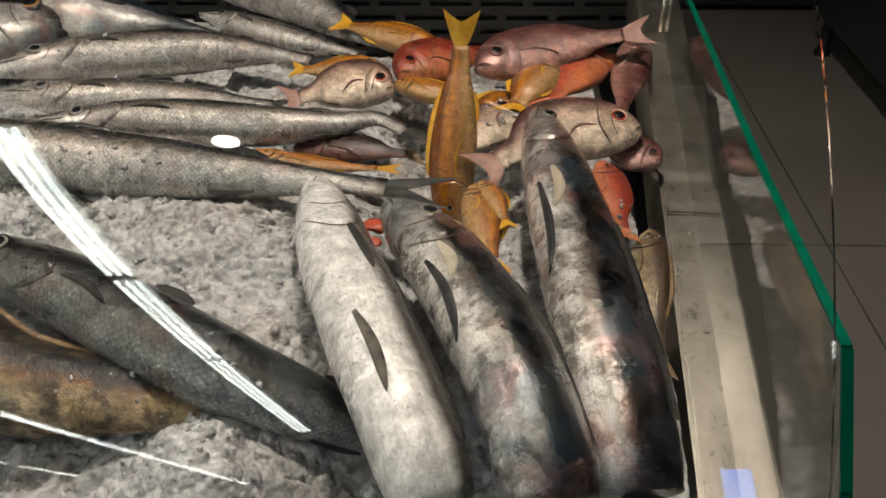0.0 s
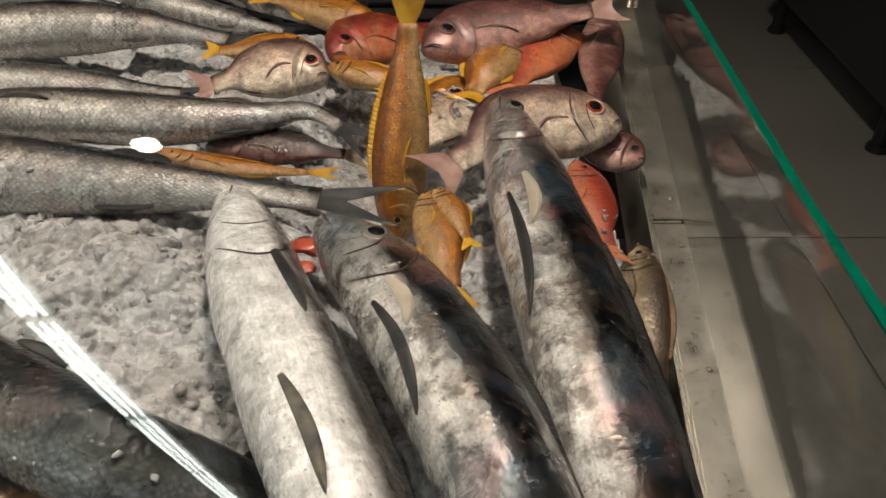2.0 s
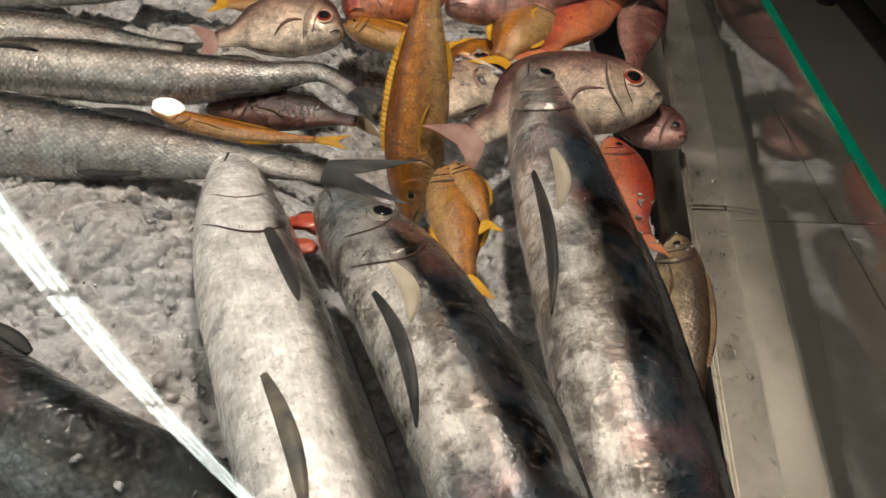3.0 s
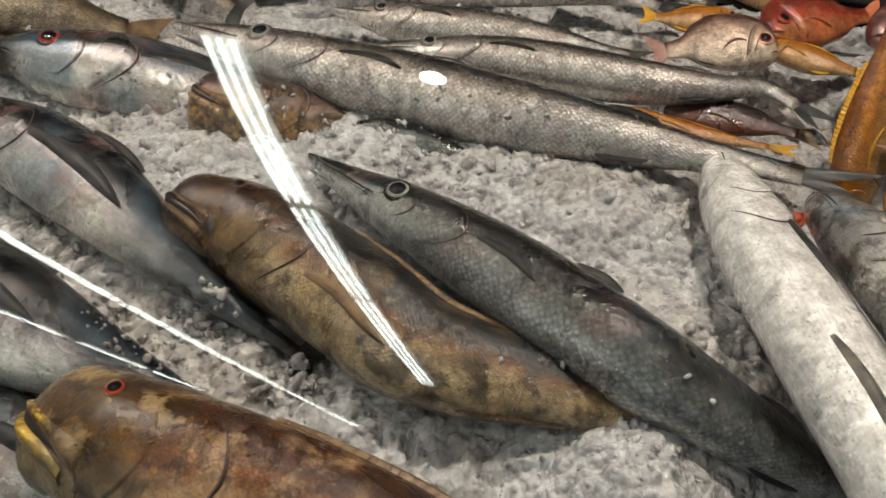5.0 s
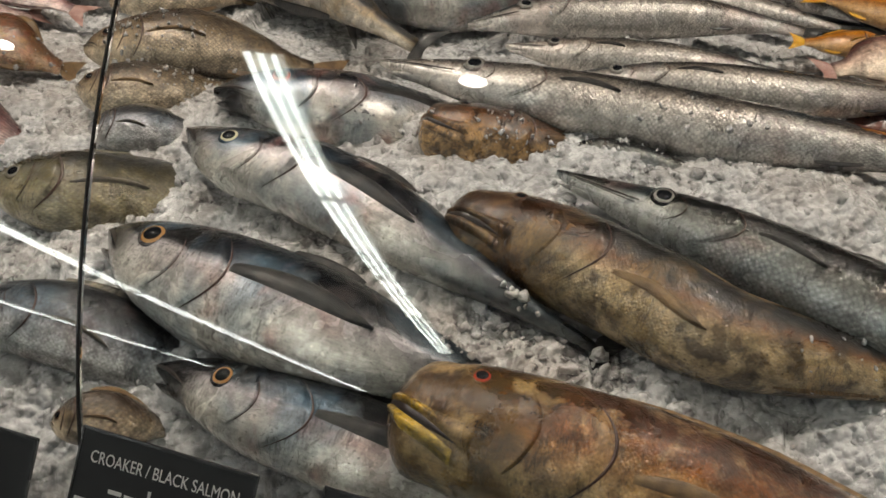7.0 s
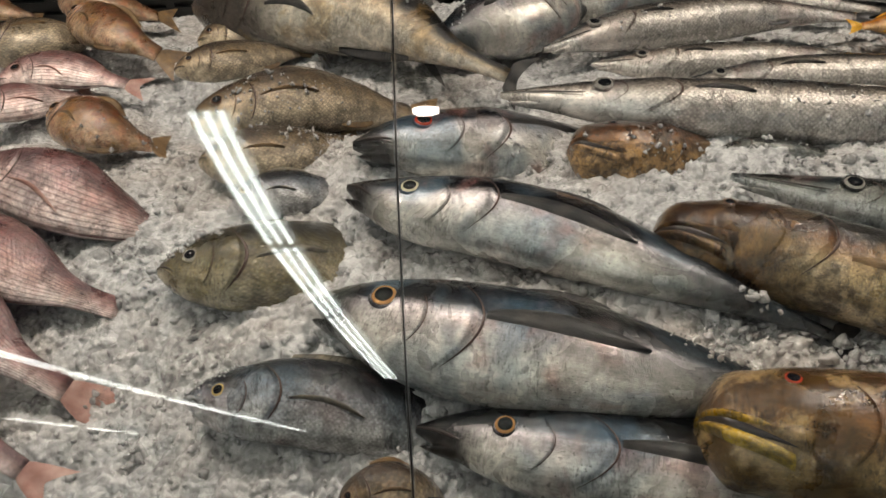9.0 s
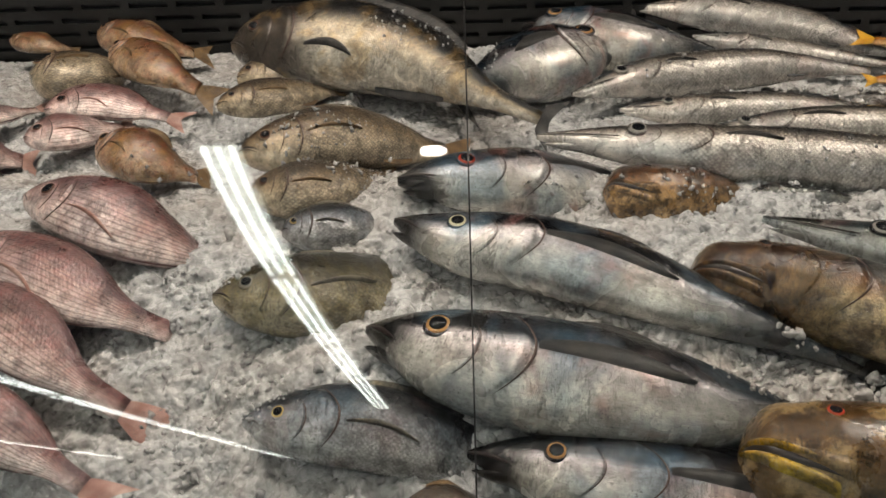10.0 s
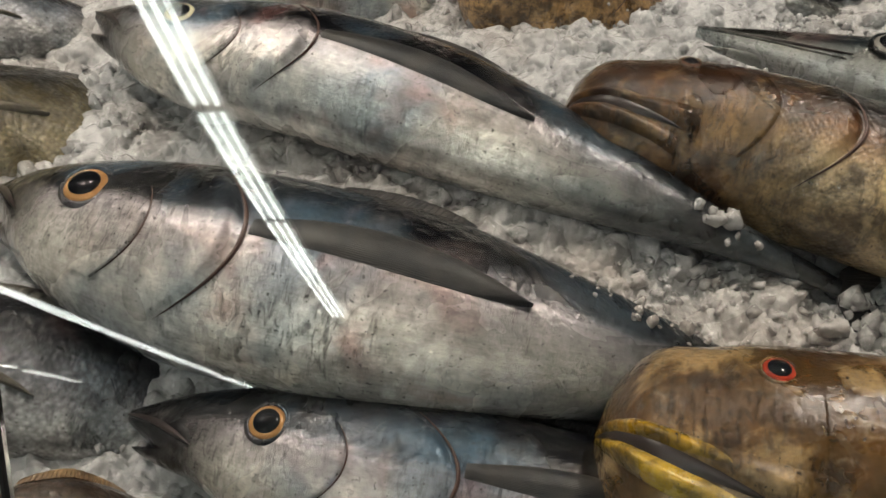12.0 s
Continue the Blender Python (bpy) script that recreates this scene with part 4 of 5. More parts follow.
    if big_lips:
        part("upper_lip", sheet(b, lip_at(0.06, 0.2, 0.05), 12, 8), lips, root, smooth=True)

        def jaw_plate(u, w):
            s0 = 0.06 + 0.1 * u
            v = -0.18 - 0.75 * u * abs(mv) + (w - 0.5) * (0.1 + 0.26 * u)
            return b.at(s0, v, 1, 0.035 * high * math.sin(math.pi * w) * (0.3 + u) if u < 0.95 else 0), (s0, v)
        part("jaw_plate", sheet(b, jaw_plate, 10, 8), skin, root, smooth=True)

    # dropped lower jaw of a gaping fish
    drop = {"tuna": 0.17, "barracuda": 0.16}.get(KIND[kind][0], 0.0)
    if drop:
        hinge = (b.at(ms * 1.25, mv * 1.3 - 0.12, 1) + b.at(ms * 1.25, mv * 1.3 - 0.12, -1)) / 2
        tip = b.C[0] - b.B[0] * drop * high + b.T[0] * 0.012 * L

        def jaw_at(u, w):
            a = w * 2 * math.pi
            k = max(0.0, min(1.0, u))
            wide = (0.035 + 0.1 * (1 - k)) * high * math.sqrt(max(0.0, 1 - k ** 5))
            p = hinge + (tip - hinge) * k - b.B[0] * 0.02 * high * math.sin(math.pi * k)
            return p + b.B[0] * wide * 0.75 * math.cos(a) + b.N[0] * wide * 1.25 * math.sin(a), (0.04 + 0.05 * (1 - k), -0.3 + 0.2 * math.cos(a))
        part("lower_jaw", sheet(b, jaw_at, 12, 14), skin, root, smooth=True)

    # eye: a ringed dome with a black pupil
    if eye:
        es, ev, er = shape["eye"]
        c, nrm = b.at(es, ev, 1), b.at(es, ev, 1, 1.0) - b.at(es, ev, 1)
        nrm = Vector(nrm).normalized()
        m = Matrix.Translation(c) @ nrm.to_track_quat("Z", "Y").to_matrix().to_4x4()
        r = er * high * 0.62
        bm = bmesh.new()
        bmesh.ops.create_uvsphere(bm, u_segments=22, v_segments=10, radius=r * 1.16, matrix=m @ Matrix.Diagonal((1, 1, 0.3, 1)))
        eyeball = part("eye", bm, ir, root, smooth=True)
        bm = bmesh.new()
        bmesh.ops.create_uvsphere(bm, u_segments=20, v_segments=10, radius=r * 0.86, matrix=m @ Matrix.Translation((0, 0, r * 0.16)) @ Matrix.Diagonal((1, 1, 0.34, 1)))
        part("pupil", bm, PUPIL, eyeball, "glossy black pupil", smooth=True)

        def socket(u, w):
            a = w * 2 * math.pi
            rr = r * (1.05 + 0.4 * u)
            p = m @ Vector((math.cos(a) * rr, math.sin(a) * rr, r * (0.2 * math.sin(math.pi * u) - 0.1 * u)))
            return p, (es, ev)
        part("eye_rim", sheet(b, socket, 4, 22), skin, root, smooth=True)

    # paired fins, laid along the flank
    def blade(part_name, ps, pv, pl, pw, material, droop=0.3, label_text=""):
        def at(u, w):
            g2 = w * 2 - 1
            width = pw * (0.3 + 1.5 * u) * (1 - u) ** 0.75 if u < 0.999 else 0.0
            v = pv - droop * u * (0.4 + 0.7 * u) + 0.1 * math.sin(math.pi * u) + g2 * width * 0.5
            lift = (0.0012 + 0.03 * high * u) * (1 - g2 ** 4) - 0.0012 * abs(g2)
            return b.at(ps + pl * u, max(-0.97, min(0.97, v)), 1, lift), (u, g2)
        part(part_name, sheet(b, at, 18, 8), material, root, label_text, smooth=True)
    ps, pv, pl, pw = shape["pec"]
    if kind == "cobia_pale":
        blade("pectoral_fin", 0.3, 0.16, 0.2, 0.6, fin, -0.12)
        blade("pelvic_fin", 0.62, -0.5, 0.2, 0.45, FIN["grey"], 0.0, "grey fin folded on the belly")
    else:
        blade("pectoral_fin", ps, pv, pl, pw, fin, {"tuna": 0.08, "bream": 0.36}.get(KIND[kind][0], 0.15))
    if kind == "cobia":
        blade("gill_flap", 0.33, -0.3, 0.13, 0.5, PALEFIN, 0.15, "pale triangular throat flap")

    # fins along back and belly
    def ridge(label_name, s0, s1, h, sgn):
        def at(u, w):
            k = abs(w * 2 - 1)
            s = s0 + (s1 - s0) * u
            base = b.at(s, sgn * 0.985, 1)
            i = int(round(s * (len(b.sg) - 1)))
            rise = h * high * math.sin(math.pi * min(1, u * 0.8 + 0.12)) ** 0.7 * (0.97 + 0.03 * math.sin(u * 60))
            p = base + b.B[i] * sgn * rise * (1 - k) + b.T[i] * rise * 0.5 * (1 - k) + b.N[i] * ((0.0016 if w > 0.5 else -0.0016) * k - 0.15 * rise * (1 - k))
            return p, (1 - k, u * 2)
        part(label_name, sheet(b, at, 22, 6), skin if KIND[kind][0] == "bream" else fin, root, smooth=True)
    for s0, s1, h in shape["dorsal"]:
        ridge("dorsal_fin", s0, s1, h, 1)
    for s0, s1, h in shape["anal"]:
        ridge("anal_fin", s0, s1, h, -1)

    # tail fin
    tl, spread, fork = shape["tail"]
    ex = b.C[-1]
    Tn, Bn, Nn = b.T[-1], b.B[-1], b.N[-1]

    def tail_half(sign):
        def at(u, w):
            g2 = w * 2 - 1
            reach = b.tail_len * (1 - fork * (1 - abs(g2) ** 1.2)) * u
            half = (0.13 + (spread - 0.13) * u ** 0.8) * high
            k = min(len(b.tail_c) - 1, int(u * (len(b.tail_c) - 1)))
            p = ex + Tn * reach + Bn * g2 * half + Nn * (sign * 0.0016 * (1 - u * 0.7) * (1 - g2 ** 6) + 0.02 * high * math.sin(5 * g2 + seed) * u)
            p = p + (b.tail_c[k] - b.tail_c[0] - Tn * float(np.dot(b.tail_c[k] - b.tail_c[0], Tn)))
            return p, (u, g2)
        return at
    bm = sheet(b, tail_half(1), 10, 14)
    sheet(b, tail_half(-1), 10, 14, bm)
    part("tail_fin", bm, fin, root, smooth=True)
    tagged(root, label, category, group)
    return root


fish("cobia", "cobia_pale", "large cobia turned belly up, pale grey-white skin", "cobia", 0.102, 1, -14, ((-0.173, 1.120, 0.655), (-0.118, 0.941, 0.660), (-0.059, 0.786, 0.660), (-0.020, 0.691, 0.655), (0.006, 0.633, 0.640), (0.034, 0.574, 0.600)), eye=False, seed=0)
fish("cobia", "cobia", "large dark grey cobia with mottled flank on the pile", "cobia", 0.105, 1, 0, ((-0.062, 1.034, 0.670), (0.015, 0.913, 0.675), (0.073, 0.786, 0.670), (0.108, 0.681, 0.665), (0.137, 0.558, 0.640)), eye_at=(0.2, 0.25, 0.16), gill_at=0.33, seed=1)
fish("cobia", "cobia", "large dark cobia with silvery belly beside the steel rim", "cobia", 0.104, 1, 0, ((0.151, 1.290, 0.680), (0.167, 1.105, 0.675), (0.182, 0.929, 0.670), (0.194, 0.775, 0.665), (0.207, 0.677, 0.650), (0.215, 0.576, 0.620)), eye_at=(0.085, 0.3, 0.13), gill_at=0.23, seed=2)
fish("barracuda", "barracuda", "long silver grey barracuda with fine scales", "barracuda", 0.107, 1, 16, ((-0.962, 1.220, 0.690), (-0.862, 1.193, 0.690), (-0.699, 1.156, 0.685), (-0.587, 1.153, 0.675), (-0.466, 1.134, 0.670), (-0.292, 1.109, 0.670), (-0.128, 1.089, 0.670), (0.030, 1.058, 0.675)), group="barracudas on ice", seed=3)
fish("barracuda", "barracuda", "long silver grey barracuda with fine scales", "barracuda", 0.078, 1, 16, ((-0.708, 1.282, 0.650), (-0.572, 1.299, 0.650), (-0.426, 1.289, 0.660), (-0.284, 1.275, 0.660), (-0.167, 1.283, 0.660), (-0.096, 1.299, 0.660), (-0.008, 1.208, 0.655)), group="barracudas on ice", seed=4)
fish("barracuda", "barracuda", "long silver grey barracuda with fine scales", "barracuda", 0.077, 1, 16, ((-0.786, 1.426, 0.640), (-0.670, 1.407, 0.640), (-0.563, 1.407, 0.640), (-0.410, 1.399, 0.640), (-0.239, 1.384, 0.640)), group="barracudas on ice", seed=5)
fish("barracuda", "barracuda", "long silver grey barracuda with fine scales", "barracuda", 0.097, 1, 16, ((-0.868, 1.494, 0.645), (-0.740, 1.554, 0.645), (-0.619, 1.580, 0.645), (-0.459, 1.601, 0.645), (-0.335, 1.589, 0.645), (-0.189, 1.542, 0.645)), group="barracudas on ice", seed=6)
fish("barracuda", "barracuda", "long silver grey barracuda with fine scales", "barracuda", 0.063, 1, 16, ((-0.546, 1.842, 0.630), (-0.381, 1.732, 0.630), (-0.248, 1.663, 0.630), (-0.132, 1.617, 0.630)), group="barracudas on ice", seed=7)
fish("barracuda", "barracuda", "long silver grey barracuda with fine scales", "barracuda", 0.104, 1, 16, ((-0.644, 2.036, 0.640), (-0.482, 1.975, 0.640), (-0.314, 1.864, 0.640), (-0.177, 1.694, 0.640), (-0.077, 1.617, 0.640)), group="barracudas on ice", seed=8)
fish("yellow_snapper", "yellowtail", "small golden fish with bright yellow fins", "yellow snapper", 0.068, -1, 20, ((-0.011, 1.576, 0.655), (-0.099, 1.632, 0.660), (-0.234, 1.721, 0.660)), seed=9)
fish("snapper", "snapper_pale", "pale cream snapper with dark forehead and red eye", "snapper", 0.106, -1, 20, ((-0.083, 1.382, 0.670), (-0.160, 1.391, 0.675), (-0.272, 1.360, 0.660)), seed=10)
fish("yellow_snapper", "yellowtail", "small golden fish with bright yellow fins", "yellow snapper", 0.054, -1, 20, ((-0.126, 1.544, 0.645), (-0.207, 1.521, 0.645), (-0.289, 1.523, 0.645)), seed=11)
fish("snapper", "snapper_red", "bright red snapper among mixed fish", "snapper", 0.109, 1, 20, ((-0.087, 1.485, 0.650), (-0.021, 1.551, 0.650), (0.112, 1.619, 0.650)), seed=12)
fish("snapper", "snapper_pink", "rosy pink snapper among mixed fish", "snapper", 0.119, 1, 20, ((0.052, 1.459, 0.675), (0.130, 1.503, 0.680), (0.216, 1.532, 0.690), (0.366, 1.535, 0.720)), seed=13)
fish("snapper", "snapper_orange", "orange-red snapper among mixed fish", "snapper", 0.106, -1, 0, ((0.307, 1.551, 0.655), (0.243, 1.510, 0.655), (0.165, 1.349, 0.655)), seed=14)
fish("yellow_snapper", "yellowtail", "small golden fish with bright yellow fins", "yellow snapper", 0.083, -1, 0, ((0.195, 1.508, 0.655), (0.149, 1.428, 0.655), (0.109, 1.337, 0.655)), seed=15)
fish("snapper", "snapper_pink", "rosy pink snapper among mixed fish", "snapper", 0.071, 1, 0, ((0.362, 1.670, 0.650), (0.318, 1.472, 0.650), (0.276, 1.276, 0.650)), seed=16)
fish("snapper", "snapper_pale", "pale cream snapper lying on mixed red fish", "snapper", 0.122, -1, 20, ((0.311, 1.277, 0.655), (0.245, 1.269, 0.660), (0.170, 1.254, 0.660), (0.051, 1.145, 0.655)), seed=17)
fish("snapper", "snapper_dark", "dark red snapper under the barracudas", "snapper", 0.059, 1, 20, ((-0.234, 1.257, 0.630), (-0.129, 1.254, 0.630), (-0.017, 1.234, 0.630)), seed=18)
fish("yellow_snapper", "yellowtail", "small golden fish with bright yellow fins", "yellow snapper", 0.027, 1, 20, ((-0.294, 1.239, 0.635), (-0.185, 1.198, 0.635), (-0.054, 1.187, 0.635)), seed=19)
fish("yellow_snapper", "yellowtail", "small golden fish with bright yellow fins", "yellow snapper", 0.059, 1, 0, ((0.054, 1.134, 0.640), (0.066, 1.040, 0.640), (0.079, 0.929, 0.640)), seed=20)
fish("yellow_snapper", "yellowtail", "small golden fish with bright yellow fins", "yellow snapper", 0.032, 1, 0, ((0.061, 1.121, 0.655), (0.081, 1.077, 0.655), (0.099, 1.007, 0.655)), seed=21)
fish("snapper", "snapper_orange", "orange-red snapper among mixed fish", "snapper", 0.054, 1, 0, ((0.242, 1.205, 0.640), (0.251, 1.097, 0.640), (0.255, 0.997, 0.640)), seed=22)
fish("croaker", "croaker_pale", "pale yellowish croaker wedged along the steel rim", "croaker", 0.055, 1, 20, ((0.295, 1.055, 0.620), (0.276, 0.952, 0.620), (0.264, 0.783, 0.600)), seed=23)
fish("yellow_snapper", "yellowtail", "small golden fish with bright yellow fins", "yellow snapper", 0.049, 1, 20, ((-0.092, 1.486, 0.635), (-0.019, 1.448, 0.635), (0.070, 1.421, 0.635)), seed=24)
fish("snapper", "snapper_pale", "pale pink snapper among mixed fish", "snapper", 0.110, -1, 0, ((0.118, 1.396, 0.630), (0.061, 1.305, 0.630), (0.009, 1.214, 0.630)), seed=25)
fish("yellow_snapper", "yellowtail", "small golden fish with bright yellow fins", "yellow snapper", 0.062, 1, 20, ((0.061, 1.353, 0.630), (0.100, 1.416, 0.630), (0.151, 1.473, 0.630)), seed=26)
fish("snapper", "snapper_pink", "rosy pink snapper among mixed fish", "snapper", 0.069, -1, 20, ((0.343, 1.241, 0.620), (0.298, 1.268, 0.620), (0.234, 1.298, 0.620)), seed=27)
fish("tuna", "tuna", "blue-backed silver tuna half sunk in crushed ice", "tuna", 0.090, 1, 16, ((-0.899, 1.677, 0.630), (-0.858, 1.800, 0.630), (-0.761, 1.903, 0.630), (-0.621, 1.996, 0.630)), group="tunas on ice", seed=28)
fish("barracuda", "barracuda_dark", "dark green-grey barracuda with open jaws on ice", "barracuda", 0.098, 1, 16, ((-0.657, 0.975, 0.670), (-0.570, 0.927, 0.668), (-0.492, 0.890, 0.665), (-0.396, 0.842, 0.660), (-0.302, 0.788, 0.655), (-0.214, 0.748, 0.640), (-0.142, 0.745, 0.600), (0.162, 0.732, 0.431)), group="barracudas on ice", seed=29)
fish("barracuda", "barracuda_dark", "barracuda head half buried in crushed ice", "barracuda", 0.039, 1, 16, ((-0.665, 1.068, 0.640), (-0.605, 1.087, 0.645), (-0.532, 1.076, 0.640), (-0.412, 1.064, 0.620)), group="barracudas on ice", seed=30)
fish("grouper", "grouper", "brown mottled grouper with blotched flank on ice", "grouper", 0.129, 1, 16, ((-0.789, 0.859, 0.650), (-0.706, 0.847, 0.650), (-0.620, 0.818, 0.645), (-0.532, 0.772, 0.640), (-0.445, 0.732, 0.630), (-0.267, 0.728, 0.610), (-0.159, 0.742, 0.570), (-0.117, 0.747, 0.554)), seed=31)
fish("grouper", "grouper_orange", "big orange-brown grouper with yellow lips on ice", "grouper", 0.148, 1, 16, ((-0.790, 0.591, 0.600), (-0.703, 0.571, 0.610), (-0.603, 0.551, 0.610), (-0.505, 0.538, 0.600), (-0.396, 0.528, 0.580), (-0.065, 0.505, 0.519)), seed=32)
fish("rockfish", "rockfish", "small golden brown rockfish half buried in ice", "rockfish", 0.113, 1, 16, ((-0.870, 1.085, 0.650), (-0.796, 1.080, 0.650), (-0.715, 1.095, 0.630), (-0.530, 1.168, 0.560), (-0.405, 1.217, 0.513)), seed=33)
fish("tuna", "tuna", "blue-backed silver tuna half sunk in crushed ice", "tuna", 0.134, 1, 16, ((-1.191, 1.086, 0.685), (-1.106, 1.094, 0.680), (-0.971, 1.113, 0.655), (-0.859, 1.174, 0.600), (-0.654, 1.229, 0.530), (-0.536, 1.261, 0.490)), iris="red", group="tunas on ice", seed=34)
fish("tuna", "tuna", "blue-backed silver tuna half sunk in crushed ice", "tuna", 0.117, 1, 16, ((-1.189, 0.984, 0.675), (-1.106, 0.932, 0.675), (-0.989, 0.902, 0.670), (-0.879, 0.854, 0.660), (-0.777, 0.802, 0.645), (-0.681, 0.755, 0.625), (-0.614, 0.739, 0.600), (-0.522, 0.717, 0.566)), iris="cream", group="tunas on ice", seed=35)
fish("tuna", "tuna", "blue-backed silver tuna half sunk in crushed ice", "tuna", 0.144, 1, 16, ((-1.217, 0.790, 0.630), (-1.124, 0.743, 0.635), (-1.004, 0.704, 0.630), (-0.872, 0.674, 0.620), (-0.755, 0.654, 0.600), (-0.610, 0.648, 0.560), (-0.518, 0.644, 0.534)), group="tunas on ice", seed=36)
fish("tuna", "tuna", "blue-backed silver tuna half sunk in crushed ice", "tuna", 0.110, 1, 16, ((-1.090, 0.633, 0.565), (-0.991, 0.605, 0.570), (-0.873, 0.573, 0.570), (-0.743, 0.548, 0.555), (-0.658, 0.540, 0.530), (-0.393, 0.515, 0.452)), group="tunas on ice", seed=37)
fish("jack", "jack", "silver grey jack with pale eye on ice", "jack", 0.108, 1, 20, ((-1.359, 0.670, 0.590), (-1.290, 0.652, 0.600), (-1.217, 0.656, 0.590), (-1.117, 0.661, 0.550), (-0.888, 0.672, 0.459)), seed=38)
fish("jack", "jack_olive", "olive grey jack with yellowish throat on ice", "jack", 0.133, 1, 20, ((-1.433, 0.861, 0.635), (-1.362, 0.852, 0.640), (-1.288, 0.868, 0.630), (-1.178, 0.969, 0.570), (-1.047, 1.089, 0.499)), seed=39)
fish("jack", "jack", "grey silver jack half sunk in ice", "jack", 0.083, 1, 20, ((-1.363, 1.002, 0.650), (-1.287, 1.014, 0.650), (-1.180, 1.076, 0.620)), seed=40)
fish("croaker", "croaker", "brown scaled croaker lying on ice", "croaker", 0.107, 1, 20, ((-1.430, 1.093, 0.665), (-1.324, 1.105, 0.665), (-1.186, 1.218, 0.630)), seed=41)
fish("croaker", "croaker", "brown scaled croaker lying on ice", "croaker", 0.131, 1, 20, ((-1.459, 1.182, 0.690), (-1.371, 1.198, 0.695), (-1.280, 1.236, 0.690), (-1.128, 1.312, 0.620), (-1.055, 1.348, 0.587)), seed=42)
fish("croaker", "croaker", "brown scaled croaker lying on ice", "croaker", 0.091, 1, 20, ((-1.562, 1.437, 0.665), (-1.464, 1.478, 0.665), (-1.325, 1.613, 0.620)), seed=43)
fish("game_fish", "cobia_dark", "large dark-backed fish arched over the ice", "game fish", 0.194, 1, 38, ((-1.579, 1.703, 0.690), (-1.445, 1.671, 0.700), (-1.283, 1.630, 0.700), (-1.151, 1.550, 0.690), (-1.042, 1.423, 0.680), (-0.908, 1.360, 0.640)), seed=44)
fish("tuna", "tuna", "silvery tuna showing its pale belly", "tuna", 0.183, -1, 16, ((-0.769, 1.713, 0.655), (-0.898, 1.642, 0.655), (-1.031, 1.559, 0.655), (-1.133, 1.459, 0.655)), group="tunas on ice", seed=45)
fish("tuna", "tuna", "silver tuna lying at the back of the ice", "tuna", 0.161, 1, 16, ((-0.943, 1.839, 0.660), (-0.824, 1.790, 0.660), (-0.692, 1.740, 0.650), (-0.436, 1.780, 0.600)), group="tunas on ice", seed=46)
fish("bream", "snapper_stripe", "pink bream with fine lengthwise stripes on ice", "bream", 0.124, 1, 20, ((-1.780, 1.085, 0.675), (-1.667, 1.030, 0.680), (-1.566, 0.994, 0.655), (-1.459, 1.021, 0.570), (-1.394, 1.037, 0.518)), group="pink breams on ice", seed=47)
fish("bream", "snapper_stripe", "pink bream with fine lengthwise stripes on ice", "bream", 0.118, 1, 20, ((-1.853, 0.988, 0.645), (-1.692, 0.899, 0.650), (-1.573, 0.845, 0.630), (-1.431, 0.844, 0.550)), group="pink breams on ice", seed=48)
fish("bream", "snapper_stripe", "pink bream with fine lengthwise stripes on ice", "bream", 0.113, 1, 20, ((-1.889, 0.909, 0.620), (-1.719, 0.819, 0.630), (-1.592, 0.733, 0.610), (-1.464, 0.701, 0.520)), group="pink breams on ice", seed=49)
fish("bream", "snapper_stripe", "pink bream with fine lengthwise stripes on ice", "bream", 0.089, 1, 20, ((-1.798, 0.727, 0.600), (-1.652, 0.650, 0.600), (-1.492, 0.578, 0.540)), group="pink breams on ice", seed=50)
fish("bream", "snapper_stripe", "pink bream with fine lengthwise stripes on ice", "bream", 0.095, 1, 20, ((-1.906, 1.446, 0.660), (-1.808, 1.487, 0.660), (-1.628, 1.465, 0.620)), group="pink breams on ice", seed=51)
fish("bream", "snapper_stripe", "pink bream with fine lengthwise stripes on ice", "bream", 0.096, 1, 20, ((-1.906, 1.347, 0.650), (-1.831, 1.376, 0.650), (-1.739, 1.483, 0.610)), group="pink breams on ice", seed=52)
fish("redfish", "redfish", "reddish brown fish with yellow head on ice", "redfish", 0.107, 1, 20, ((-1.959, 1.903, 0.660), (-1.824, 1.836, 0.660), (-1.685, 1.880, 0.600)), group="reddish fish on ice", seed=53)
fish("redfish", "redfish", "reddish brown fish with yellow head on ice", "redfish", 0.106, 1, 20, ((-1.861, 1.734, 0.680), (-1.710, 1.596, 0.680), (-1.587, 1.561, 0.620)), group="reddish fish on ice", seed=54)
fish("redfish", "redfish", "reddish brown fish with yellow head on ice", "redfish", 0.104, 1, 20, ((-1.735, 1.284, 0.665), (-1.623, 1.219, 0.665), (-1.530, 1.250, 0.600)), group="reddish fish on ice", seed=55)
fish("croaker", "croaker", "brown scaled croaker lying on ice", "croaker", 0.155, 1, 0, ((-2.019, 1.644, 0.650), (-1.923, 1.662, 0.650), (-1.823, 1.793, 0.610)), seed=56)
fish("redfish", "redfish", "reddish brown fish with yellow head on ice", "redfish", 0.062, 1, 20, ((-2.198, 1.933, 0.640), (-2.099, 1.900, 0.640), (-2.030, 1.948, 0.600)), group="reddish fish on ice", seed=57)
fish("bream", "snapper_stripe", "pink bream with fine lengthwise stripes on ice", "bream", 0.096, 1, 20, ((-2.328, 2.058, 0.640), (-2.213, 2.069, 0.640), (-2.078, 2.075, 0.600)), group="pink breams on ice", seed=58)
fish("bream", "snapper_stripe", "pink bream with fine lengthwise stripes on ice", "bream", 0.070, 1, 20, ((-2.161, 1.504, 0.635), (-2.051, 1.497, 0.635), (-1.967, 1.610, 0.600)), group="pink breams on ice", seed=60)
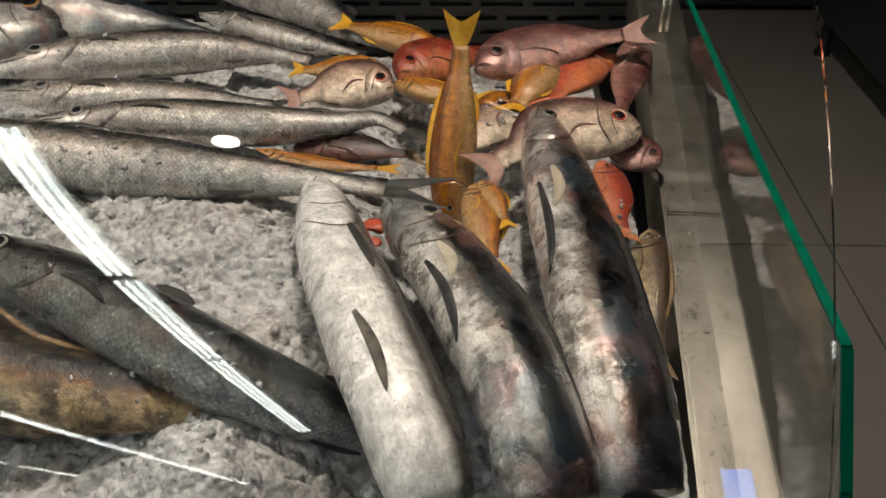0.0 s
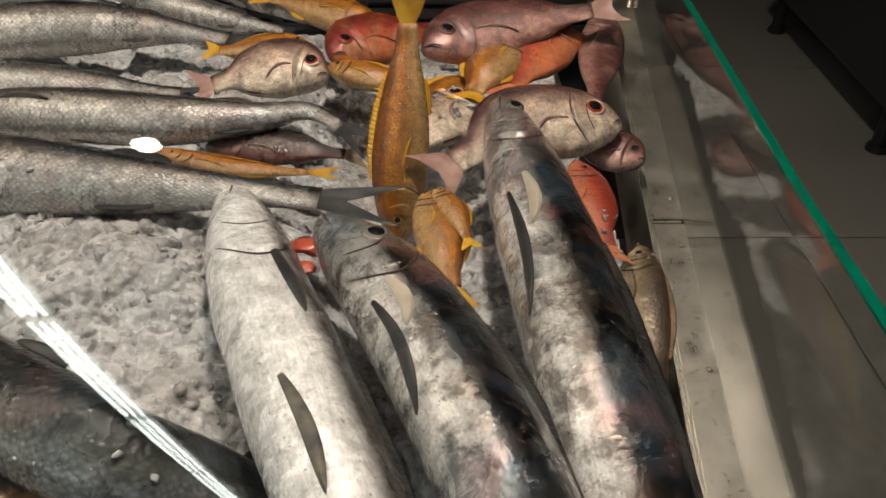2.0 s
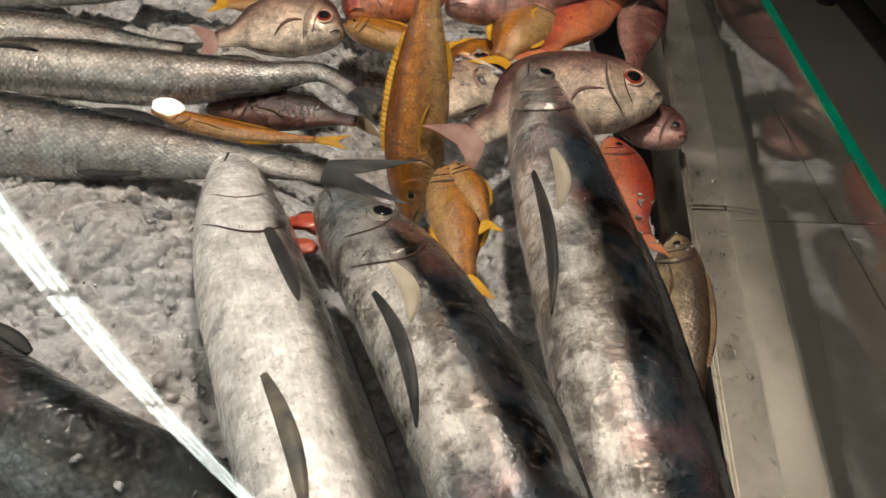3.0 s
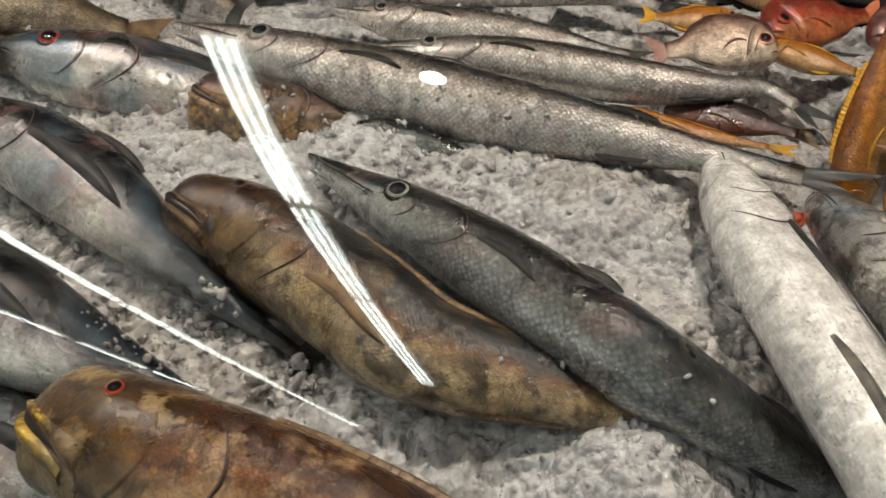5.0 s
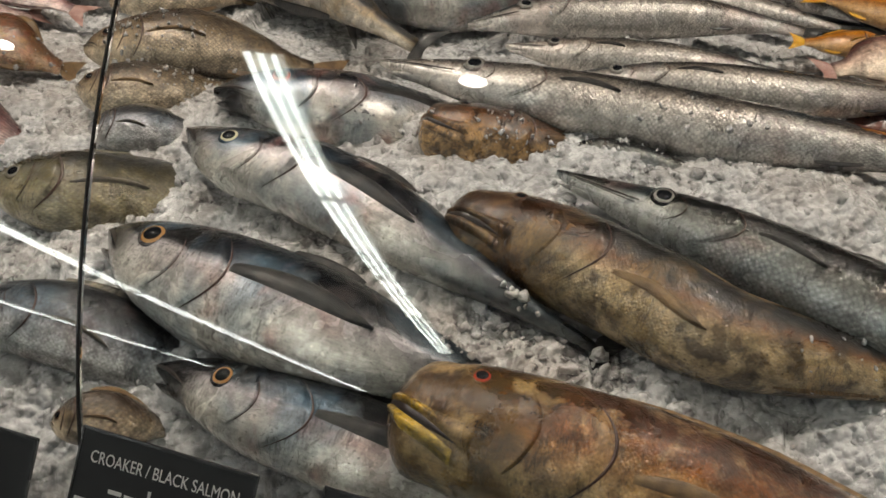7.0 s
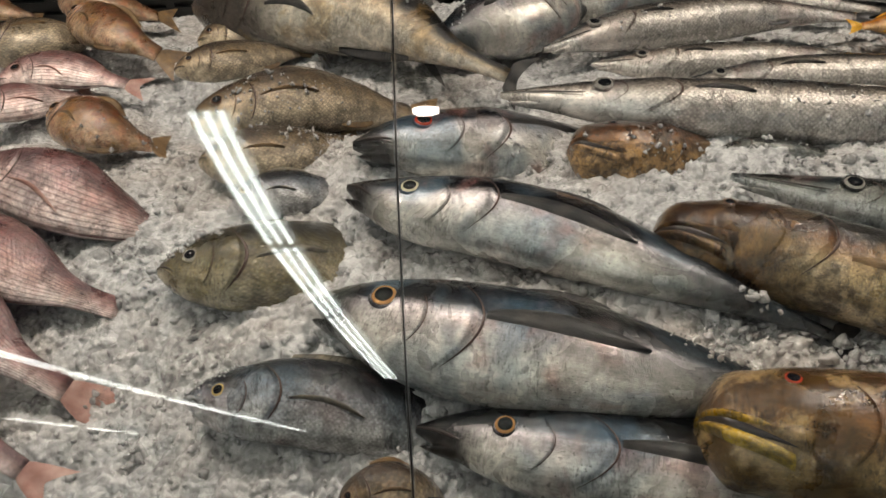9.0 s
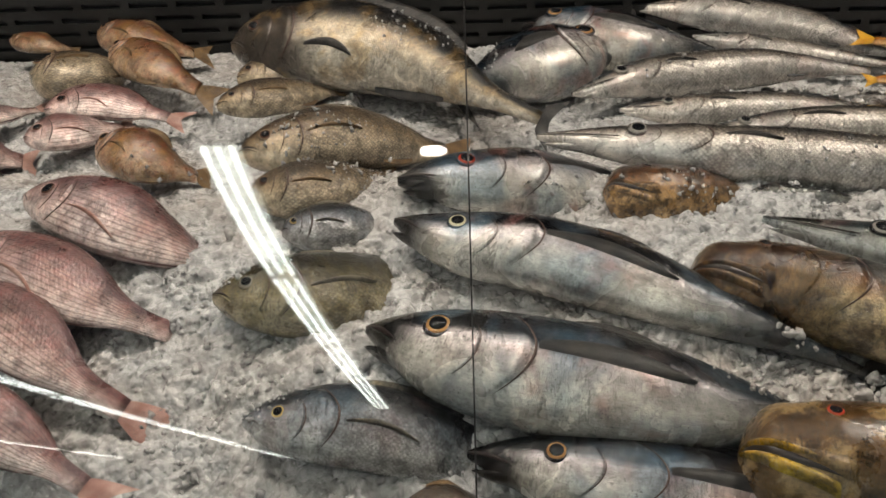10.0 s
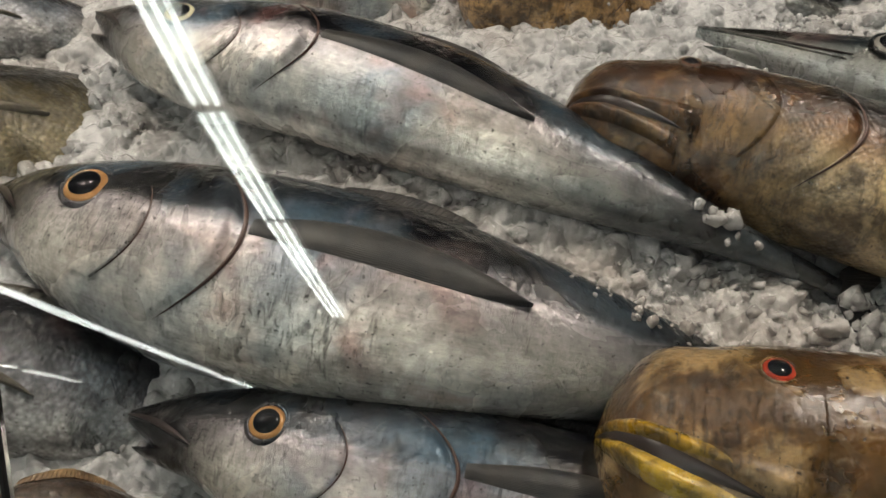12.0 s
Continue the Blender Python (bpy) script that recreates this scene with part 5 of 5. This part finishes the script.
fish("bream", "snapper_stripe", "pink bream with fine lengthwise stripes on ice", "bream", 0.135, 1, 20, ((-2.080, 1.293, 0.640), (-1.997, 1.317, 0.640), (-1.898, 1.361, 0.590)), group="pink breams on ice", seed=61)
fish("croaker", "croaker", "brown scaled croaker lying on ice", "croaker", 0.095, 1, 20, ((-1.559, 1.596, 0.655), (-1.468, 1.626, 0.655), (-1.305, 1.651, 0.620)), seed=62)
fish("croaker", "croaker", "brown scaled croaker lying on ice", "croaker", 0.064, 1, 20, ((-1.172, 0.537, 0.560), (-1.112, 0.549, 0.565), (-1.047, 0.597, 0.500)), seed=59)
# a golden fish standing on its head in the pile
fish("yellow_snapper", "yellowtail", "golden fish standing head down with raised yellow tail", "yellow snapper", 0.07, 1, 0,
     ((0.018, 1.14, 0.555), (0.022, 1.205, 0.665), (0.029, 1.275, 0.775), (0.031, 1.30, 0.842)), up=(0, -1, 0.45), seed=77)


# ---- loose ice lying on and between the fish ----
def strewn(spots, seed):
    bpy.context.view_layer.update()
    dg = bpy.context.evaluated_depsgraph_get()
    rng = np.random.default_rng(seed)
    shapes = [chunk_shape(k) for k in range(14)]
    V, F, base = [], [], 0
    for sx, sy, sr, count in spots:
        for i in range(count):
            a, q = rng.random() * 6.283, sr * math.sqrt(rng.random())
            x, y = sx + q * math.cos(a) * 1.4, sy + q * math.sin(a) * 0.8
            hit, place, normal, *rest = scene.ray_cast(dg, Vector((x, y, 0.78)), Vector((0, 0, -1)))
            if not hit or normal.z < 0.45:
                continue
            r = (0.0018 + 0.005 * rng.random() ** 3) * (2.0 if sr == 0.035 else 1.0)
            vs, fs = shapes[rng.integers(len(shapes))]
            rot = np.array(Euler(rng.random(3) * 6.28).to_matrix())
            V.append((vs * r * (0.75 + 0.5 * rng.random(3))) @ rot.T + np.array(place) + (0, 0, r * 0.3))
            F.append(fs + base)
            base += len(vs)
    me = bpy.data.meshes.new("strewn_ice")
    me.from_pydata(np.concatenate(V).tolist(), [], np.concatenate(F).tolist())
    me.polygons.foreach_set("use_smooth", [True] * len(me.polygons))
    me.materials.append(CHIP)
    tagged(new("strewn_ice", me), "clear ice pieces strewn over the fish", "ice", kind="stuff")


strewn(((-0.70, 0.735, 0.035, 45), (-0.60, 0.70, 0.035, 30), (-0.92, 1.06, 0.06, 40), (-0.48, 1.06, 0.09, 150), (-0.72, 1.05, 0.05, 60), (-0.63, 0.875, 0.012, 5),
        (-1.43, 0.9, 0.07, 130), (-1.4, 0.7, 0.08, 150), (-1.3, 1.17, 0.09, 150), (-0.26, 0.68, 0.09, 70), (-0.72, 0.7, 0.06, 110),
        (-1.55, 1.2, 0.07, 70), (-0.62, 1.5, 0.09, 60), (-0.4, 1.48, 0.08, 50), (-1.12, 1.6, 0.1, 120), (0.08, 1.34, 0.05, 60), (0.28, 1.05, 0.05, 50)), 11)


# scraps of red gill flesh lying on the ice
def scrap(x, y, z, r, seed):
    bm = bmesh.new()
    bmesh.ops.create_icosphere(bm, subdivisions=3, radius=r)
    for v in bm.verts:
        n = noise.noise(v.co * 90 + Vector((seed, 0, 0)))
        n += 0.6 * noise.noise(v.co * 260 + Vector((0, seed, 0)))
        v.co = Vector((v.co.x * 1.6, v.co.y, v.co.z * 0.3)) * (1 + 0.6 * n)
    root = part("gill_scrap", bm, BLOOD, smooth=True)
    root.location = (x, y, z)
    tagged(root, "small scrap of bright red fish gill", "fish scrap", "red gill scraps")


scrap(-0.262, 1.068, 0.63, 0.014, 2)
scrap(-0.08, 1.05, 0.628, 0.015, 5)
scrap(-0.09, 1.02, 0.622, 0.01, 8)


# ---- name cards along the front ----
def text_mesh(name, words, size, m, parent, material, width=None):
    cu = bpy.data.curves.new(name, "FONT")
    cu.body, cu.size, cu.extrude, cu.align_x = words, size, 0.0003, "CENTER"
    ob = new(name, cu)
    dg = bpy.context.evaluated_depsgraph_get()
    me = bpy.data.meshes.new_from_object(ob.evaluated_get(dg))
    bpy.data.objects.remove(ob)
    if width:
        xs = [v.co.x for v in me.vertices]
        k = width / (max(xs) - min(xs))
        for v in me.vertices:
            v.co.x *= k
    me.materials.clear()
    me.materials.append(material)
    t = new(name, me)
    t.parent = parent
    t.matrix_local = m
    return t


def name_card(x, y, z, words, wide=0.178, tall=0.1):
    root = new("name_card")
    root.matrix_basis = pose(x, y, z, 52, 0, 0) @ pose(0, 0, 0, 0, 0, -7)
    part("card", boxed(-wide / 2, wide / 2, -tall, 0, -0.002, 0, bevel=0.0008), CARD, root)
    part("frame", prism_frame(wide, tall), JOINT, root, "thin clear grey holder edge")
    stem = part("stem", boxed(x - 0.012, x + 0.012, 0.404, 0.409, 0.45, z - 0.055), JOINT, root, "grey holder stem")
    stem.matrix_parent_inverse = root.matrix_basis.inverted()
    if words:
        text_mesh("printed_name", words, 0.017, pose(0, -0.030, 0.0003), root, WHITE, wide * 0.86 if len(words) > 8 else None)
    bars = bmesh.new()
    x0 = -0.052
    for w, h in ((0.014, 0.004), (0.02, 0.003), (0.003, 0.013), (0.026, 0.003), (0.003, 0.012)):
        box(bars, x0, x0 + w, -0.055, -0.055 + h, 0.0001, 0.0006)
        x0 += w + 0.003
    part("printed_line", bars, WHITE, root, "white printed line")
    part("price_field", boxed(-wide / 2 + 0.004, 0.03, -tall + 0.003, -0.066, 0.0001, 0.0006), WHITE, root, "white price field")
    tagged(root, "black name card with white lettering at the glass", "name card", "name cards along the counter")


def prism_frame(wide, tall):
    bm = bmesh.new()
    for a in ((-wide / 2 - 0.002, wide / 2 + 0.002, 0, 0.002), (-wide / 2 - 0.002, -wide / 2, -tall, 0), (wide / 2, wide / 2 + 0.002, -tall, 0)):
        box(bm, a[0], a[1], a[2], a[3], -0.0022, 0.001)
    return bm


name_card(-0.977, 0.462, 0.647, "CROAKER / BLACK SALMON")
name_card(-0.739, 0.462, 0.612, "TUNA")
name_card(-1.202, 0.462, 0.65, "")
name_card(-1.43, 0.462, 0.66, "")

# ---- a lit display stand in the aisle, seen mirrored in the glass ----
stand = new("display_stand")
stand.location = (1.36, -3.0, 0)
part("post", boxed(-0.03, 0.03, -0.06, -0.02, 0.02, 1.2, bevel=0.004), BLACK, stand)
part("base", boxed(-0.2, 0.2, -0.2, 0.12, 0.0, 0.02, bevel=0.004), BLACK, stand)
part("housing", boxed(-0.1, 0.1, -0.05, -0.005, 1.1, 1.78, bevel=0.005), BLACK, stand)
part("screen", boxed(-0.075, 0.075, -0.004, 0.0, 1.14, 1.54), SCREEN, stand, "glowing blue screen")
tagged(stand, "slim aisle display stand with a glowing blue screen", "display stand")

# ---- floor tiles ----
TW, TD = 0.94, 0.94
tile = bmesh.new()
box(tile, 0, TW - 0.005, 0, TD - 0.005, -0.006, 0.0, bevel=0.0012)
tile_mesh = mesh_of("tile", tile, TILE)
floor_ob = bpy.data.objects["floor"]
for ix in range(-6, 5):
    for iy in range(-9, 4):
        t = new("tile", tile_mesh)
        t.parent = floor_ob
        t.location = (0.97 + ix * TW, 1.89 + iy * TD, 0)
